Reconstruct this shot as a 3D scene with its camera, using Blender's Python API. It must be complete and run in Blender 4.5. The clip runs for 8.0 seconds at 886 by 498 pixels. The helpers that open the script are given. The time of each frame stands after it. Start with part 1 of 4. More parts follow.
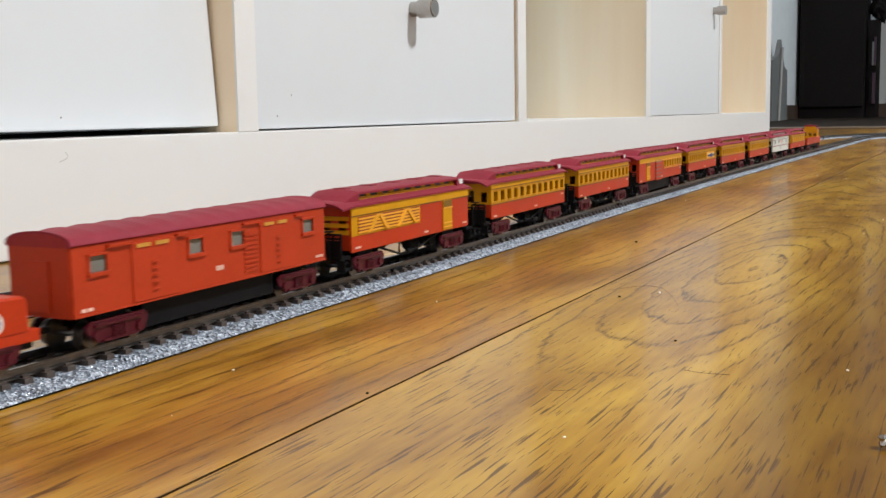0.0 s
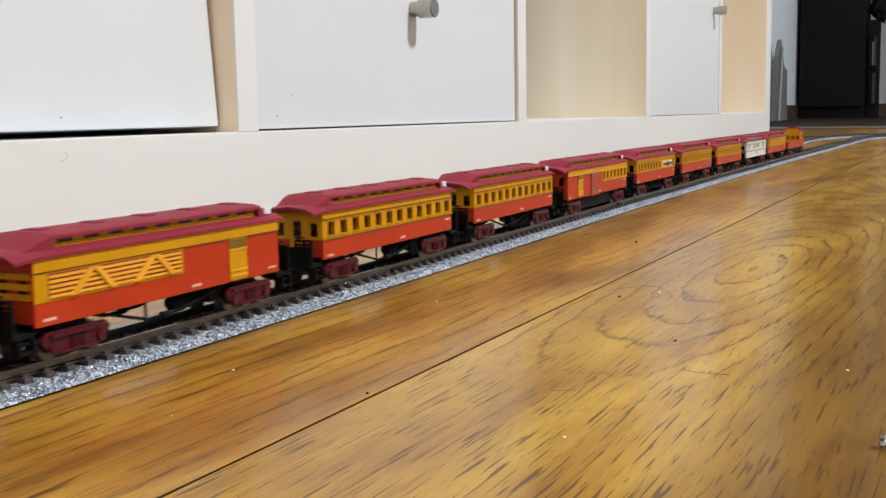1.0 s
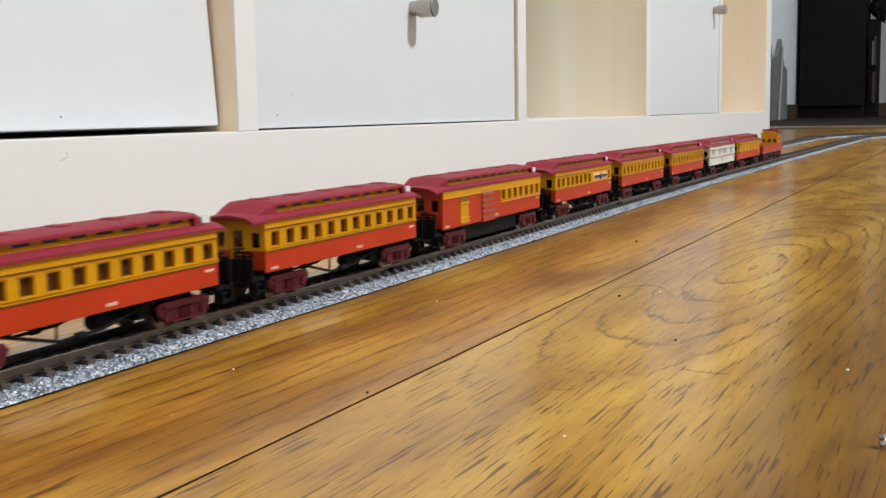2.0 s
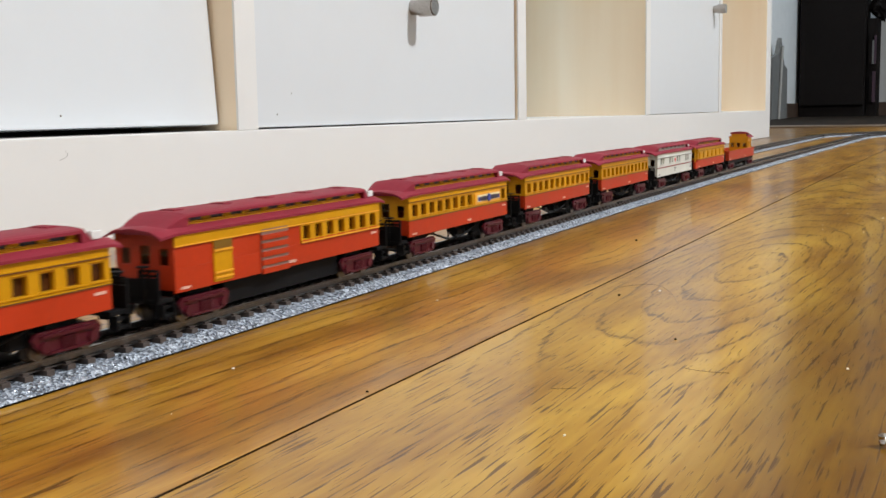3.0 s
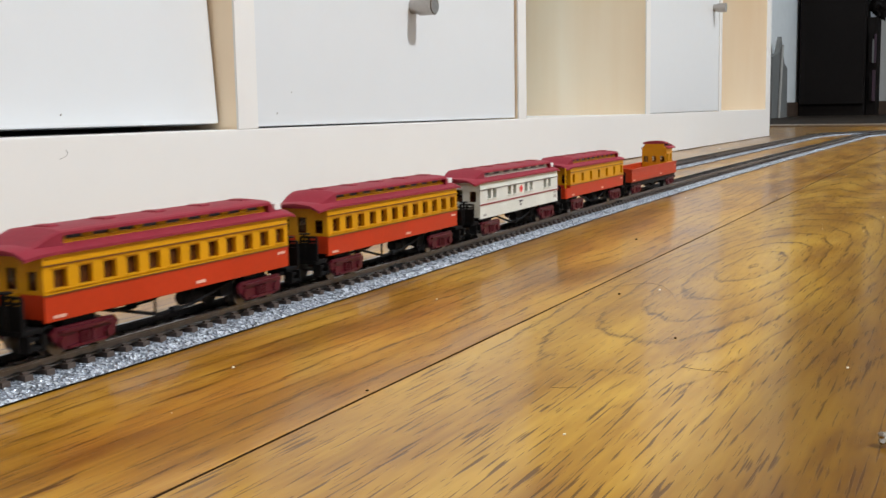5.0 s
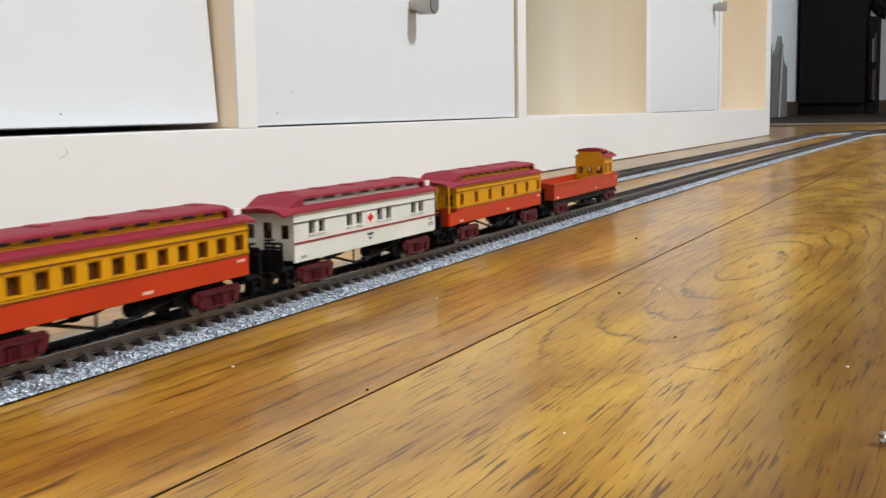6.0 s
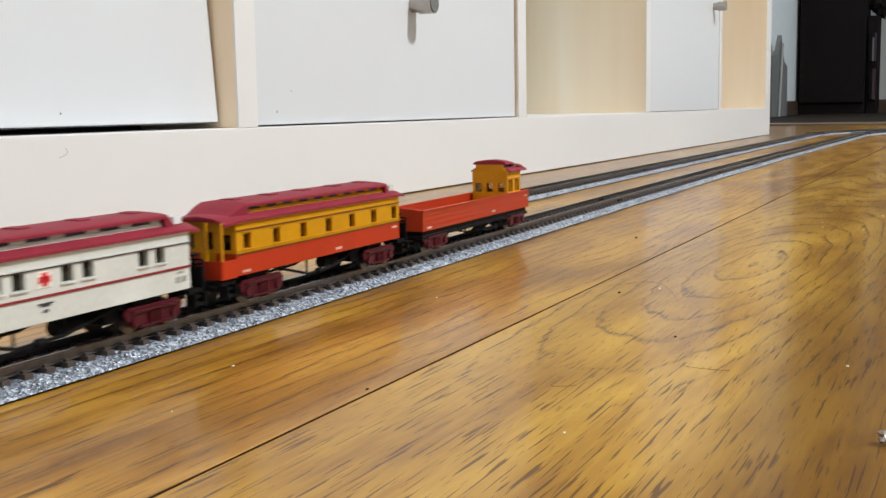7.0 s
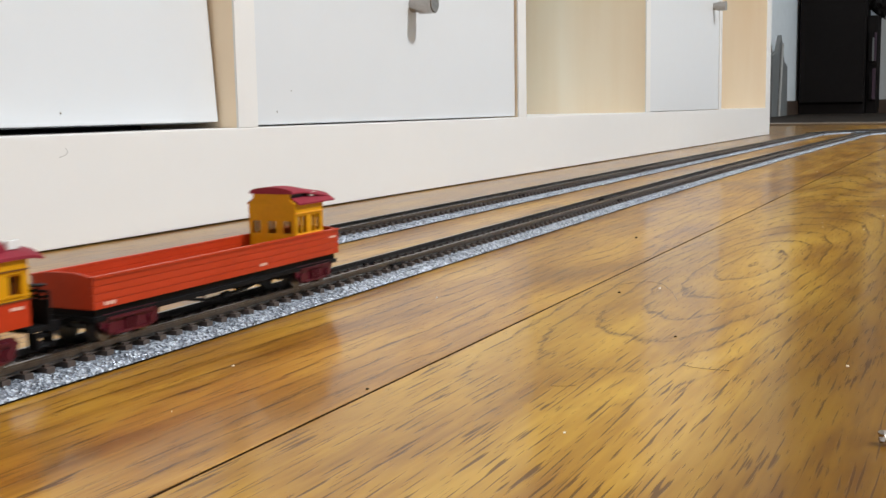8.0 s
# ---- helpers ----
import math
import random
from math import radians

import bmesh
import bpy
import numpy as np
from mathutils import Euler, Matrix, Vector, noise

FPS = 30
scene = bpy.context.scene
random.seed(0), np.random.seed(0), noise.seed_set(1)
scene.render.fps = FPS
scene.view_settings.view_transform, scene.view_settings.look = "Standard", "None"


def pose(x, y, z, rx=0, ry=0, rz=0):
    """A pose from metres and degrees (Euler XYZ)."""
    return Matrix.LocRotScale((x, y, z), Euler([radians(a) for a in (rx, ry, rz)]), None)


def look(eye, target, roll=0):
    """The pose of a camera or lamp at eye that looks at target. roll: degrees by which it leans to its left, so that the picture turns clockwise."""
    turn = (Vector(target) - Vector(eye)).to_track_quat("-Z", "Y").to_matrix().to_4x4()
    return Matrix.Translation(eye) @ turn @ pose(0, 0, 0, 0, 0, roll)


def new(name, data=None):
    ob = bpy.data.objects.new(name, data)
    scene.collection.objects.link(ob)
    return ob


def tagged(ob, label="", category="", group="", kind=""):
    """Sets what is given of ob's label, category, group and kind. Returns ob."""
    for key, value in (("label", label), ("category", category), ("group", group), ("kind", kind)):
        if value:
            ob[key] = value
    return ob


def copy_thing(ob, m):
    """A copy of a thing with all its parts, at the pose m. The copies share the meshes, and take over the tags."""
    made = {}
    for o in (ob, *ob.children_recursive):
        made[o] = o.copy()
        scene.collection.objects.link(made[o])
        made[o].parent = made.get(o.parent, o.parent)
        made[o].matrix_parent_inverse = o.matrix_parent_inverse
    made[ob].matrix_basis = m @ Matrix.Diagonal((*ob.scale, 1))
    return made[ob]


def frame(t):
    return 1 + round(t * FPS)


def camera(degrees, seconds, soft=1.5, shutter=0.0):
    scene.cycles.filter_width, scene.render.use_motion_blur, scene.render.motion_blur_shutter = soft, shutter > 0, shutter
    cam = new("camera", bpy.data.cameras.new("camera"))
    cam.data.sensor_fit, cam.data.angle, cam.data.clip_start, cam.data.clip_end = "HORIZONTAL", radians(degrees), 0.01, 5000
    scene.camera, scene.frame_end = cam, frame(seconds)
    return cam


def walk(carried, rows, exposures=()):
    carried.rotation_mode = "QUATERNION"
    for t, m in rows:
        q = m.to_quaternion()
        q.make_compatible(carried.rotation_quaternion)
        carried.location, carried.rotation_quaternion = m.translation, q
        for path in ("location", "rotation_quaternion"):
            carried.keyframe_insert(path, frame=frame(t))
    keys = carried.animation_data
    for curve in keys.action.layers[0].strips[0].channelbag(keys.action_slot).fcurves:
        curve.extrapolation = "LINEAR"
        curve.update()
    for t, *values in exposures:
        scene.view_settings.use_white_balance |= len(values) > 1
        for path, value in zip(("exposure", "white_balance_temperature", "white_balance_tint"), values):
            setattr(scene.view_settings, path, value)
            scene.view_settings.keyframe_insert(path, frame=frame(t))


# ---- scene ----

EYE = (0.0, 0.0, 0.0511)
YAW, LEAN = radians(26.114), -1.018


def aim(pitch):
    """The camera's pose at a downward tilt in degrees."""
    p = radians(pitch)
    way = Vector((math.cos(YAW) * math.cos(p), math.sin(YAW) * math.cos(p), -math.sin(p)))
    return look(EYE, Vector(EYE) + way, LEAN)


cam = camera(43.8, 8.0, soft=1.5, shutter=0.3)
walk(cam, [(0.0, aim(7.011)), (1.0, aim(7.011)), (1.5, aim(7.019)), (2.2, aim(7.055)), (3.0, aim(7.093)), (3.5, aim(7.111)),
           (4.5, aim(7.125)), (5.2, aim(7.158)), (6.0, aim(7.190)), (6.5, aim(7.205)), (7.0, aim(7.222)), (8.0, aim(7.228))],
     exposures=[(0.0, 0.0), (8.0, 0.0)])

# ---- world and lamps ----
world = bpy.data.worlds.new("room_world")
scene.world = world
world.use_nodes = True
world.node_tree.nodes["Background"].inputs[0].default_value = (0.55, 0.6, 0.7, 1)
world.node_tree.nodes["Background"].inputs[1].default_value = 0.02


def room_lamp(x, y, z, power, size, colour):
    d = bpy.data.lights.new("ceiling_lamp_light", "AREA")
    d.shape, d.size, d.energy, d.color = "DISK", size, power, colour
    ob = new("ceiling_lamp_light", d)
    ob.matrix_world = pose(x, y, z)
    return ob


room_lamp(0.75, -1.6, 2.33, 111.0, 0.30, (0.955, 0.98, 1.0))
# Cool lamp added out of view to light the far wall.
room_lamp(3.9, -1.0, 2.33, 33.0, 0.30, (0.76, 0.90, 1.0))
# Warm fill lamp added out of view for faces turned to the left.
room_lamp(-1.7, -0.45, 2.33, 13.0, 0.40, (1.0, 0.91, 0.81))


# ---- materials ----
def mat(name):
    m = bpy.data.materials.new(name)
    m.use_nodes = True
    nt = m.node_tree
    return m, nt, nt.nodes["Principled BSDF"]


def node(nt, kind, **values):
    n = nt.nodes.new(kind)
    for key, value in values.items():
        n.inputs[key.replace("_", " ")].default_value = value
    return n


def ramp(nt, source, stops):
    r = nt.nodes.new("ShaderNodeValToRGB")
    while len(r.color_ramp.elements) < len(stops):
        r.color_ramp.elements.new(0.5)
    for e, (pos, col) in zip(r.color_ramp.elements, stops):
        e.position, e.color = pos, (*col, 1)
    nt.links.new(source, r.inputs[0])
    return r.outputs[0]


def coords(nt, scale=(1, 1, 1), spread=0.0):
    tc = nt.nodes.new("ShaderNodeTexCoord")
    mp = nt.nodes.new("ShaderNodeMapping")
    mp.inputs["Scale"].default_value = scale
    nt.links.new(tc.outputs["Object"], mp.inputs["Vector"])
    if spread:
        info = nt.nodes.new("ShaderNodeObjectInfo")
        mul = nt.nodes.new("ShaderNodeVectorMath")
        mul.operation = "SCALE"
        mul.inputs[0].default_value = (spread, spread * 0.37, spread * 0.71)
        nt.links.new(info.outputs["Random"], mul.inputs["Scale"])
        nt.links.new(mul.outputs[0], mp.inputs["Location"])
    return mp.outputs[0]


def math_node(nt, op, a, b=None, c=None):
    n = nt.nodes.new("ShaderNodeMath")
    n.operation = op
    for i, v in enumerate((a, b, c)):
        if v is None:
            continue
        if isinstance(v, (int, float)):
            n.inputs[i].default_value = v
        else:
            nt.links.new(v, n.inputs[i])
    return n.outputs[0]


def mix_rgb(nt, fac, a, b, blend="MIX"):
    n = nt.nodes.new("ShaderNodeMix")
    n.data_type, n.blend_type = "RGBA", blend
    for sock, v in ((n.inputs[0], fac), (n.inputs[6], a), (n.inputs[7], b)):
        if isinstance(v, (int, float)):
            sock.default_value = v
        elif isinstance(v, tuple):
            sock.default_value = (*v, 1)
        else:
            nt.links.new(v, sock)
    return n.outputs[2]


def add_bump(nt, bsdf, height, strength, distance):
    b = nt.nodes.new("ShaderNodeBump")
    b.inputs["Strength"].default_value, b.inputs["Distance"].default_value = strength, distance
    nt.links.new(height, b.inputs["Height"])
    nt.links.new(b.outputs[0], bsdf.inputs["Normal"])


def painted(name, colour, rough=0.45, grain=900.0, vary=0.12, spread=1.0, spec=0.5, bump=0.25):
    """Moulded, sprayed plastic or lacquer: fine mottling and a slightly uneven film."""
    m, nt, b = mat(name)
    v = coords(nt, (1, 1, 1), spread)
    n1 = node(nt, "ShaderNodeTexNoise", Scale=grain, Detail=3.0)
    n2 = node(nt, "ShaderNodeTexNoise", Scale=grain / 14, Detail=2.0)
    nt.links.new(v, n1.inputs["Vector"]), nt.links.new(v, n2.inputs["Vector"])
    both = math_node(nt, "ADD", math_node(nt, "MULTIPLY", n1.outputs[0], 0.4), math_node(nt, "MULTIPLY", n2.outputs[0], 0.6))
    lo, hi = tuple(c * (1 - vary) for c in colour), tuple(min(1, c * (1 + vary)) for c in colour)
    nt.links.new(ramp(nt, both, [(0.3, lo), (0.7, hi)]), b.inputs["Base Color"])
    nt.links.new(math_node(nt, "ADD", math_node(nt, "MULTIPLY", n2.outputs[0], 0.2), rough - 0.1), b.inputs["Roughness"])
    b.inputs["Specular IOR Level"].default_value = spec
    add_bump(nt, b, n1.outputs[0], bump, 0.0001)
    return m


def metal(name, colour, rough=0.3):
    m, nt, b = mat(name)
    n = node(nt, "ShaderNodeTexNoise", Scale=700.0, Detail=3.0)
    nt.links.new(coords(nt), n.inputs["Vector"])
    nt.links.new(ramp(nt, n.outputs[0], [(0.3, tuple(c * 0.8 for c in colour)), (0.7, colour)]), b.inputs["Base Color"])
    b.inputs["Metallic"].default_value, b.inputs["Roughness"].default_value = 1.0, rough
    return m


def floor_wood(name, dark, mid, light, heart, spread, warp, turns, flecks, lines=0.9, tone_edge=None, knots=()):
    """Varnished oak board: growth rings closing round a long heart (x, y, stretch, lean), bent by knots, with dark pores gathered along them."""
    m, nt, b = mat(name)
    v = coords(nt, (1, 1, 1), spread)

    def stretched(scale, detail, rough=0.5):
        mp = nt.nodes.new("ShaderNodeMapping")
        mp.inputs["Scale"].default_value = (*scale, 1.0)
        nt.links.new(v, mp.inputs["Vector"])
        n = node(nt, "ShaderNodeTexNoise", Scale=1.0, Detail=detail, Roughness=rough)
        nt.links.new(mp.outputs[0], n.inputs["Vector"])
        return n.outputs[0]

    field, wobble = stretched((7.0, 30.0), 2.0), stretched((45.0, 160.0), 2.0)
    cloud, drift = stretched((11.0, 45.0), 4.0, 0.6), stretched((4.0, 22.0), 3.0, 0.6)
    fibres = stretched((45.0, 700.0), 3.0)
    split = nt.nodes.new("ShaderNodeSeparateXYZ")
    nt.links.new(coords(nt, (1, 1, 1), spread * 0.01), split.inputs[0])
    hx, hy, stretch, lean = heart
    dx = math_node(nt, "SUBTRACT", split.outputs[0], hx)
    dy = math_node(nt, "MULTIPLY_ADD", dx, lean, math_node(nt, "SUBTRACT", split.outputs[1], hy))
    along = math_node(nt, "DIVIDE", math_node(nt, "ABSOLUTE", dx), stretch)
    along = math_node(nt, "DIVIDE", along, math_node(nt, "MULTIPLY_ADD", along, 8.0, 1.0))
    side = math_node(nt, "MULTIPLY", dy, dy)
    tip = math_node(nt, "DIVIDE", math_node(nt, "MULTIPLY", along, along), math_node(nt, "MULTIPLY_ADD", side, 900.0, 1.0))
    radius = math_node(nt, "SQRT", math_node(nt, "ADD", tip, side))
    radius = math_node(nt, "MULTIPLY_ADD", math_node(nt, "SUBTRACT", field, 0.5), warp, radius)
    radius = math_node(nt, "MULTIPLY_ADD", math_node(nt, "SUBTRACT", wobble, 0.5), 0.0030, radius)
    count = math_node(nt, "MULTIPLY", radius, math_node(nt, "MULTIPLY_ADD", radius, turns[1], turns[0]))
    for kx, ky, long, wide, lift in knots:
        u = math_node(nt, "DIVIDE", math_node(nt, "SUBTRACT", split.outputs[0], kx), long)
        w = math_node(nt, "DIVIDE", math_node(nt, "SUBTRACT", split.outputs[1], ky), wide)
        fall = math_node(nt, "ADD", math_node(nt, "MULTIPLY", u, u), math_node(nt, "MULTIPLY", w, w))
        count = math_node(nt, "MULTIPLY_ADD", math_node(nt, "EXPONENT", math_node(nt, "MULTIPLY", fall, -1.0)), lift, count)
    ring = math_node(nt, "FRACT", math_node(nt, "ADD", count, 0.8))
    late = ramp(nt, ring, [(0.0, (0, 0, 0)), (0.60, (0.0, 0.0, 0.0)), (0.82, (0.35, 0.35, 0.35)), (0.91, (1, 1, 1)), (1.0, (0.05, 0.05, 0.05))])
    late = math_node(nt, "MULTIPLY", late, ramp(nt, wobble, [(0.36, (0.45, 0.45, 0.45)), (0.56, (1, 1, 1))]))
    plain = math_node(nt, "MULTIPLY_ADD", dx, -11.0, -1.25)
    plain = math_node(nt, "MINIMUM", math_node(nt, "MAXIMUM", plain, 0.0), 0.85)
    late = math_node(nt, "MULTIPLY", late, math_node(nt, "SUBTRACT", 1.0, plain))
    pores, fine = stretched(flecks, 1.0), stretched((flecks[0] * 2.3, flecks[1] * 1.6), 1.0)
    tone = math_node(nt, "ADD", math_node(nt, "MULTIPLY", fibres, 0.22), math_node(nt, "MULTIPLY", cloud, 0.78))
    base = ramp(nt, tone, [(0.37, dark), (0.5, mid), (0.62, light)])
    info = nt.nodes.new("ShaderNodeObjectInfo")
    tint = ramp(nt, info.outputs["Random"], [(0.0, (0.92, 0.9, 0.86)), (1.0, (1.06, 1.04, 1.0))])
    base = mix_rgb(nt, 1.0, base, tint, "MULTIPLY")
    base = mix_rgb(nt, 1.0, base, ramp(nt, drift, [(0.36, (0.80, 0.74, 0.62)), (0.56, (1.04, 1.04, 1.0))]), "MULTIPLY")
    # The board is darker on one side of this edge across its width.
    if tone_edge is not None:
        tc = nt.nodes.new("ShaderNodeTexCoord")
        sides = nt.nodes.new("ShaderNodeSeparateXYZ")
        nt.links.new(tc.outputs["Object"], sides.inputs[0])
        across = math_node(nt, "MULTIPLY_ADD", drift, 0.03, math_node(nt, "SUBTRACT", sides.outputs[1], tone_edge + 0.015))
        across = math_node(nt, "MULTIPLY_ADD", across, 25.0, 0.5)
        base = mix_rgb(nt, 1.0, base, ramp(nt, across, [(0.25, (0.60, 0.56, 0.46)), (0.75, (1.0, 1.0, 1.0))]), "MULTIPLY")
    base = mix_rgb(nt, math_node(nt, "MULTIPLY", late, lines * 0.64), base, (0.110, 0.042, 0.003))
    cut = math_node(nt, "MULTIPLY_ADD", late, -0.20, math_node(nt, "MULTIPLY_ADD", plain, -0.072, 0.665))
    pit = ramp(nt, math_node(nt, "SUBTRACT", pores, cut), [(0.0, (0, 0, 0)), (0.06, (1, 1, 1))])
    speck = ramp(nt, math_node(nt, "SUBTRACT", fine, math_node(nt, "MULTIPLY_ADD", late, -0.14, 0.665)), [(0.0, (0, 0, 0)), (0.05, (1, 1, 1))])
    pit = math_node(nt, "MAXIMUM", pit, math_node(nt, "MULTIPLY", speck, 0.8))
    base = mix_rgb(nt, math_node(nt, "MULTIPLY", pit, lines * 0.95), base, (0.070, 0.025, 0.002))
    nt.links.new(base, b.inputs["Base Color"])
    nt.links.new(math_node(nt, "MULTIPLY_ADD", cloud, 0.15, 0.3), b.inputs["Roughness"])
    b.inputs["Coat Weight"].default_value = 0.44
    b.inputs["Specular IOR Level"].default_value = 0.15
    b.inputs["Coat Roughness"].default_value = 0.14
    wave = node(nt, "ShaderNodeTexNoise", Scale=38.0, Detail=1.0)
    nt.links.new(v, wave.inputs["Vector"])
    height = math_node(nt, "SUBTRACT", math_node(nt, "MULTIPLY", wave.outputs[0], 1.6), math_node(nt, "MULTIPLY", pit, 0.35))
    add_bump(nt, b, height, 0.22, 0.0006)
    return m


def birch_veneer():
    m, nt, b = mat("birch_veneer")
    v = coords(nt, (30, 30, 2.5), 3.0)
    n1 = node(nt, "ShaderNodeTexNoise", Scale=1.0, Detail=4.0)
    nt.links.new(v, n1.inputs["Vector"])
    nt.links.new(ramp(nt, n1.outputs[0], [(0.3, (0.87, 0.69, 0.47)), (0.7, (0.93, 0.79, 0.60))]), b.inputs["Base Color"])
    b.inputs["Roughness"].default_value = 0.42
    return m


def ballast_grey():
    """Granular grey plastic ballast with glints."""
    m, nt, b = mat("granular_ballast")
    v = coords(nt, (1, 1, 1), 2.0)
    vo = node(nt, "ShaderNodeTexVoronoi", Scale=1600.0)
    nt.links.new(v, vo.inputs["Vector"])
    n2 = node(nt, "ShaderNodeTexNoise", Scale=160.0, Detail=3.0)
    nt.links.new(v, n2.inputs["Vector"])
    grey = nt.nodes.new("ShaderNodeSeparateColor")
    nt.links.new(vo.outputs["Color"], grey.inputs[0])
    mixv = math_node(nt, "MULTIPLY_ADD", n2.outputs[0], 0.3, math_node(nt, "MULTIPLY", grey.outputs[0], 0.7))
    nt.links.new(ramp(nt, mixv, [(0.1, (0.10, 0.118, 0.145)), (0.5, (0.25, 0.285, 0.345)), (0.85, (0.66, 0.73, 0.82))]), b.inputs["Base Color"])
    nt.links.new(math_node(nt, "MULTIPLY_ADD", grey.outputs[1], 0.4, 0.15), b.inputs["Roughness"])
    nt.links.new(math_node(nt, "MULTIPLY", math_node(nt, "GREATER_THAN", grey.outputs[2], 0.6), 0.6), b.inputs["Metallic"])
    add_bump(nt, b, vo.outputs["Distance"], 0.9, 0.0005)
    return m


def tinted_glass(name, colour, clear=1.0):
    m, nt, b = mat(name)
    b.inputs["Base Color"].default_value = (*colour, 1)
    b.inputs["Transmission Weight"].default_value = clear
    b.inputs["Roughness"].default_value, b.inputs["IOR"].default_value = 0.08, 1.35
    return m


ORANGE = painted("orange_red_paint", (0.43, 0.030, 0.003), spec=0.35)
BRICK = painted("brick_red_paint", (0.42, 0.036, 0.007), spec=0.35)
YELLOW = painted("ochre_yellow_paint", (0.55, 0.258, 0.0012), spec=0.25)
GOLD = painted("bright_yellow_paint", (0.78, 0.36, 0.02), 0.4)
CREAM = painted("off_white_paint", (0.62, 0.64, 0.60))
CRIMSON = painted("crimson_roof_paint", (0.234, 0.017, 0.034), 0.62, spec=0.3, bump=0.5)
BURGUNDY = painted("burgundy_plastic", (0.066, 0.0035, 0.010), 0.4, spec=0.35)
BLACK = painted("black_plastic", (0.006, 0.006, 0.007), 0.6, spec=0.12)
SLATE = painted("dark_grey_louvre_paint", (0.22, 0.12, 0.10), 0.5)
MARK = painted("pale_lettering_ink", (0.75, 0.5, 0.42), 0.5)
GILT = painted("yellow_lettering_ink", (0.55, 0.27, 0.04), 0.5)
INK = painted("dark_ink", (0.035, 0.03, 0.05), 0.5)
BLUE = painted("blue_ink", (0.04, 0.06, 0.30), 0.5)
SIGNAL = painted("signal_red_ink", (0.70, 0.03, 0.04), 0.5)
STRIPE = painted("dark_red_stripe_ink", (0.22, 0.010, 0.016), 0.5)
PALE = painted("white_sign_card", (0.78, 0.74, 0.66), 0.5)
SIGNCARD = painted("cream_sign_card", (0.80, 0.66, 0.42), 0.5)
FROSTED = painted("frosted_grey_pane", (0.17, 0.17, 0.15), 0.25)
INNER_BROWN = painted("red_brown_inner_block", (0.16, 0.030, 0.008), 0.6)
PANE = tinted_glass("smoky_window_plastic", (0.75, 0.6, 0.42))
SMOKE_PANE = tinted_glass("dark_grey_window_plastic", (0.05, 0.045, 0.04), 0.5)
SIDE_PANE = tinted_glass("brown_tinted_window_plastic", (0.13, 0.040, 0.011), 0.5)
CLEAR = painted("clear_grey_plastic", (0.72, 0.74, 0.74), 0.12)
STEEL = metal("brushed_steel", (0.46, 0.43, 0.40), 0.25)
RAIL = metal("weathered_nickel_rail", (0.185, 0.178, 0.175), 0.30)
SLEEPER = painted("brown_sleeper_plastic", (0.062, 0.046, 0.039), 0.4, spec=0.6)
BALLAST = ballast_grey()
LACQUER = painted("white_foil_board", (0.768, 0.766, 0.756), 0.34, 60.0, 0.012, 1.0, 0.45, 0.0)
DRAWERWHITE = painted("white_drawer_lacquer", (0.682, 0.712, 0.742), 0.32, 60.0, 0.012, 1.0, 0.45, 0.0)
BIRCH = birch_veneer()
OAK = floor_wood("varnished_oak", (0.160, 0.074, 0.011), (0.25, 0.130, 0.024), (0.32, 0.184, 0.045), (0.2, 0.02, 11.0, 0.0), 37.0, 0.012, (150.0, 600.0), (60.0, 1300.0), 0.8)
OAK_HEART = floor_wood("varnished_oak_heartwood", (0.258, 0.121, 0.010), (0.400, 0.220, 0.023), (0.505, 0.309, 0.046), (-0.262, 0.041, 4.3, 0.03), 0.0, 0.003, (122.0, 2100.0), (55.0, 1400.0), 0.9, 0.014, [(-0.385, -0.0125, 0.085, 0.0085, -2.2)])
OAK_BROWN = floor_wood("varnished_oak_brown", (0.190, 0.081, 0.006), (0.345, 0.171, 0.018), (0.475, 0.272, 0.042), (-0.95, -0.10, 30.0, 0.0), 0.0, 0.016, (190.0, 0.0), (60.0, 1500.0), 0.88)
JOINT = painted("dark_board_joint", (0.030, 0.014, 0.007), 0.6, spec=0.1)
PLASTER = painted("white_wallpaper", (0.74, 0.76, 0.77), 0.8, 300.0, 0.04, 1.0, 0.2)
CEILING = painted("ceiling_white", (0.80, 0.80, 0.79), 0.85, 200.0, 0.03, 1.0, 0.2)
UMBER = painted("dark_brown_laminate", (0.010, 0.008, 0.0075), 0.7, 60.0, 0.2, spec=0.08)
SKIRT = painted("dark_brown_skirting", (0.07, 0.042, 0.028), 0.45, 80.0, 0.2)
DUST = painted("dust_fleck", (0.8, 0.78, 0.74), 0.6)
SCUFF = painted("grey_scuff", (0.33, 0.32, 0.30), 0.6)
# Ochre with the shade of the door tops put into its colour.
OLIVE = painted("shaded_ochre_paint", (0.17, 0.085, 0.003), 0.5)
SHADE_LINE = painted("brown_moulding_shade", (0.13, 0.045, 0.004), 0.5)
MINT = painted("pale_bounce_plastic", (0.44, 0.60, 0.72), 0.45, 120.0, 0.05)
GREYCLOTH = painted("grey_cloth", (0.15, 0.15, 0.145), 0.85, 200.0, 0.15)


# ---- mesh helpers ----
def box(bm, x0, x1, y0, y1, z0, z1, bevel=0.0):
    r = bmesh.ops.create_cube(bm, size=1.0)
    vs = r["verts"]
    for v in vs:
        v.co = Vector((x0 + (v.co.x + 0.5) * (x1 - x0), y0 + (v.co.y + 0.5) * (y1 - y0), z0 + (v.co.z + 0.5) * (z1 - z0)))
    if bevel:
        edges = list({e for v in vs for e in v.link_edges})
        bmesh.ops.bevel(bm, geom=edges, offset=bevel, segments=2, profile=0.7, affect="EDGES")
    return bm


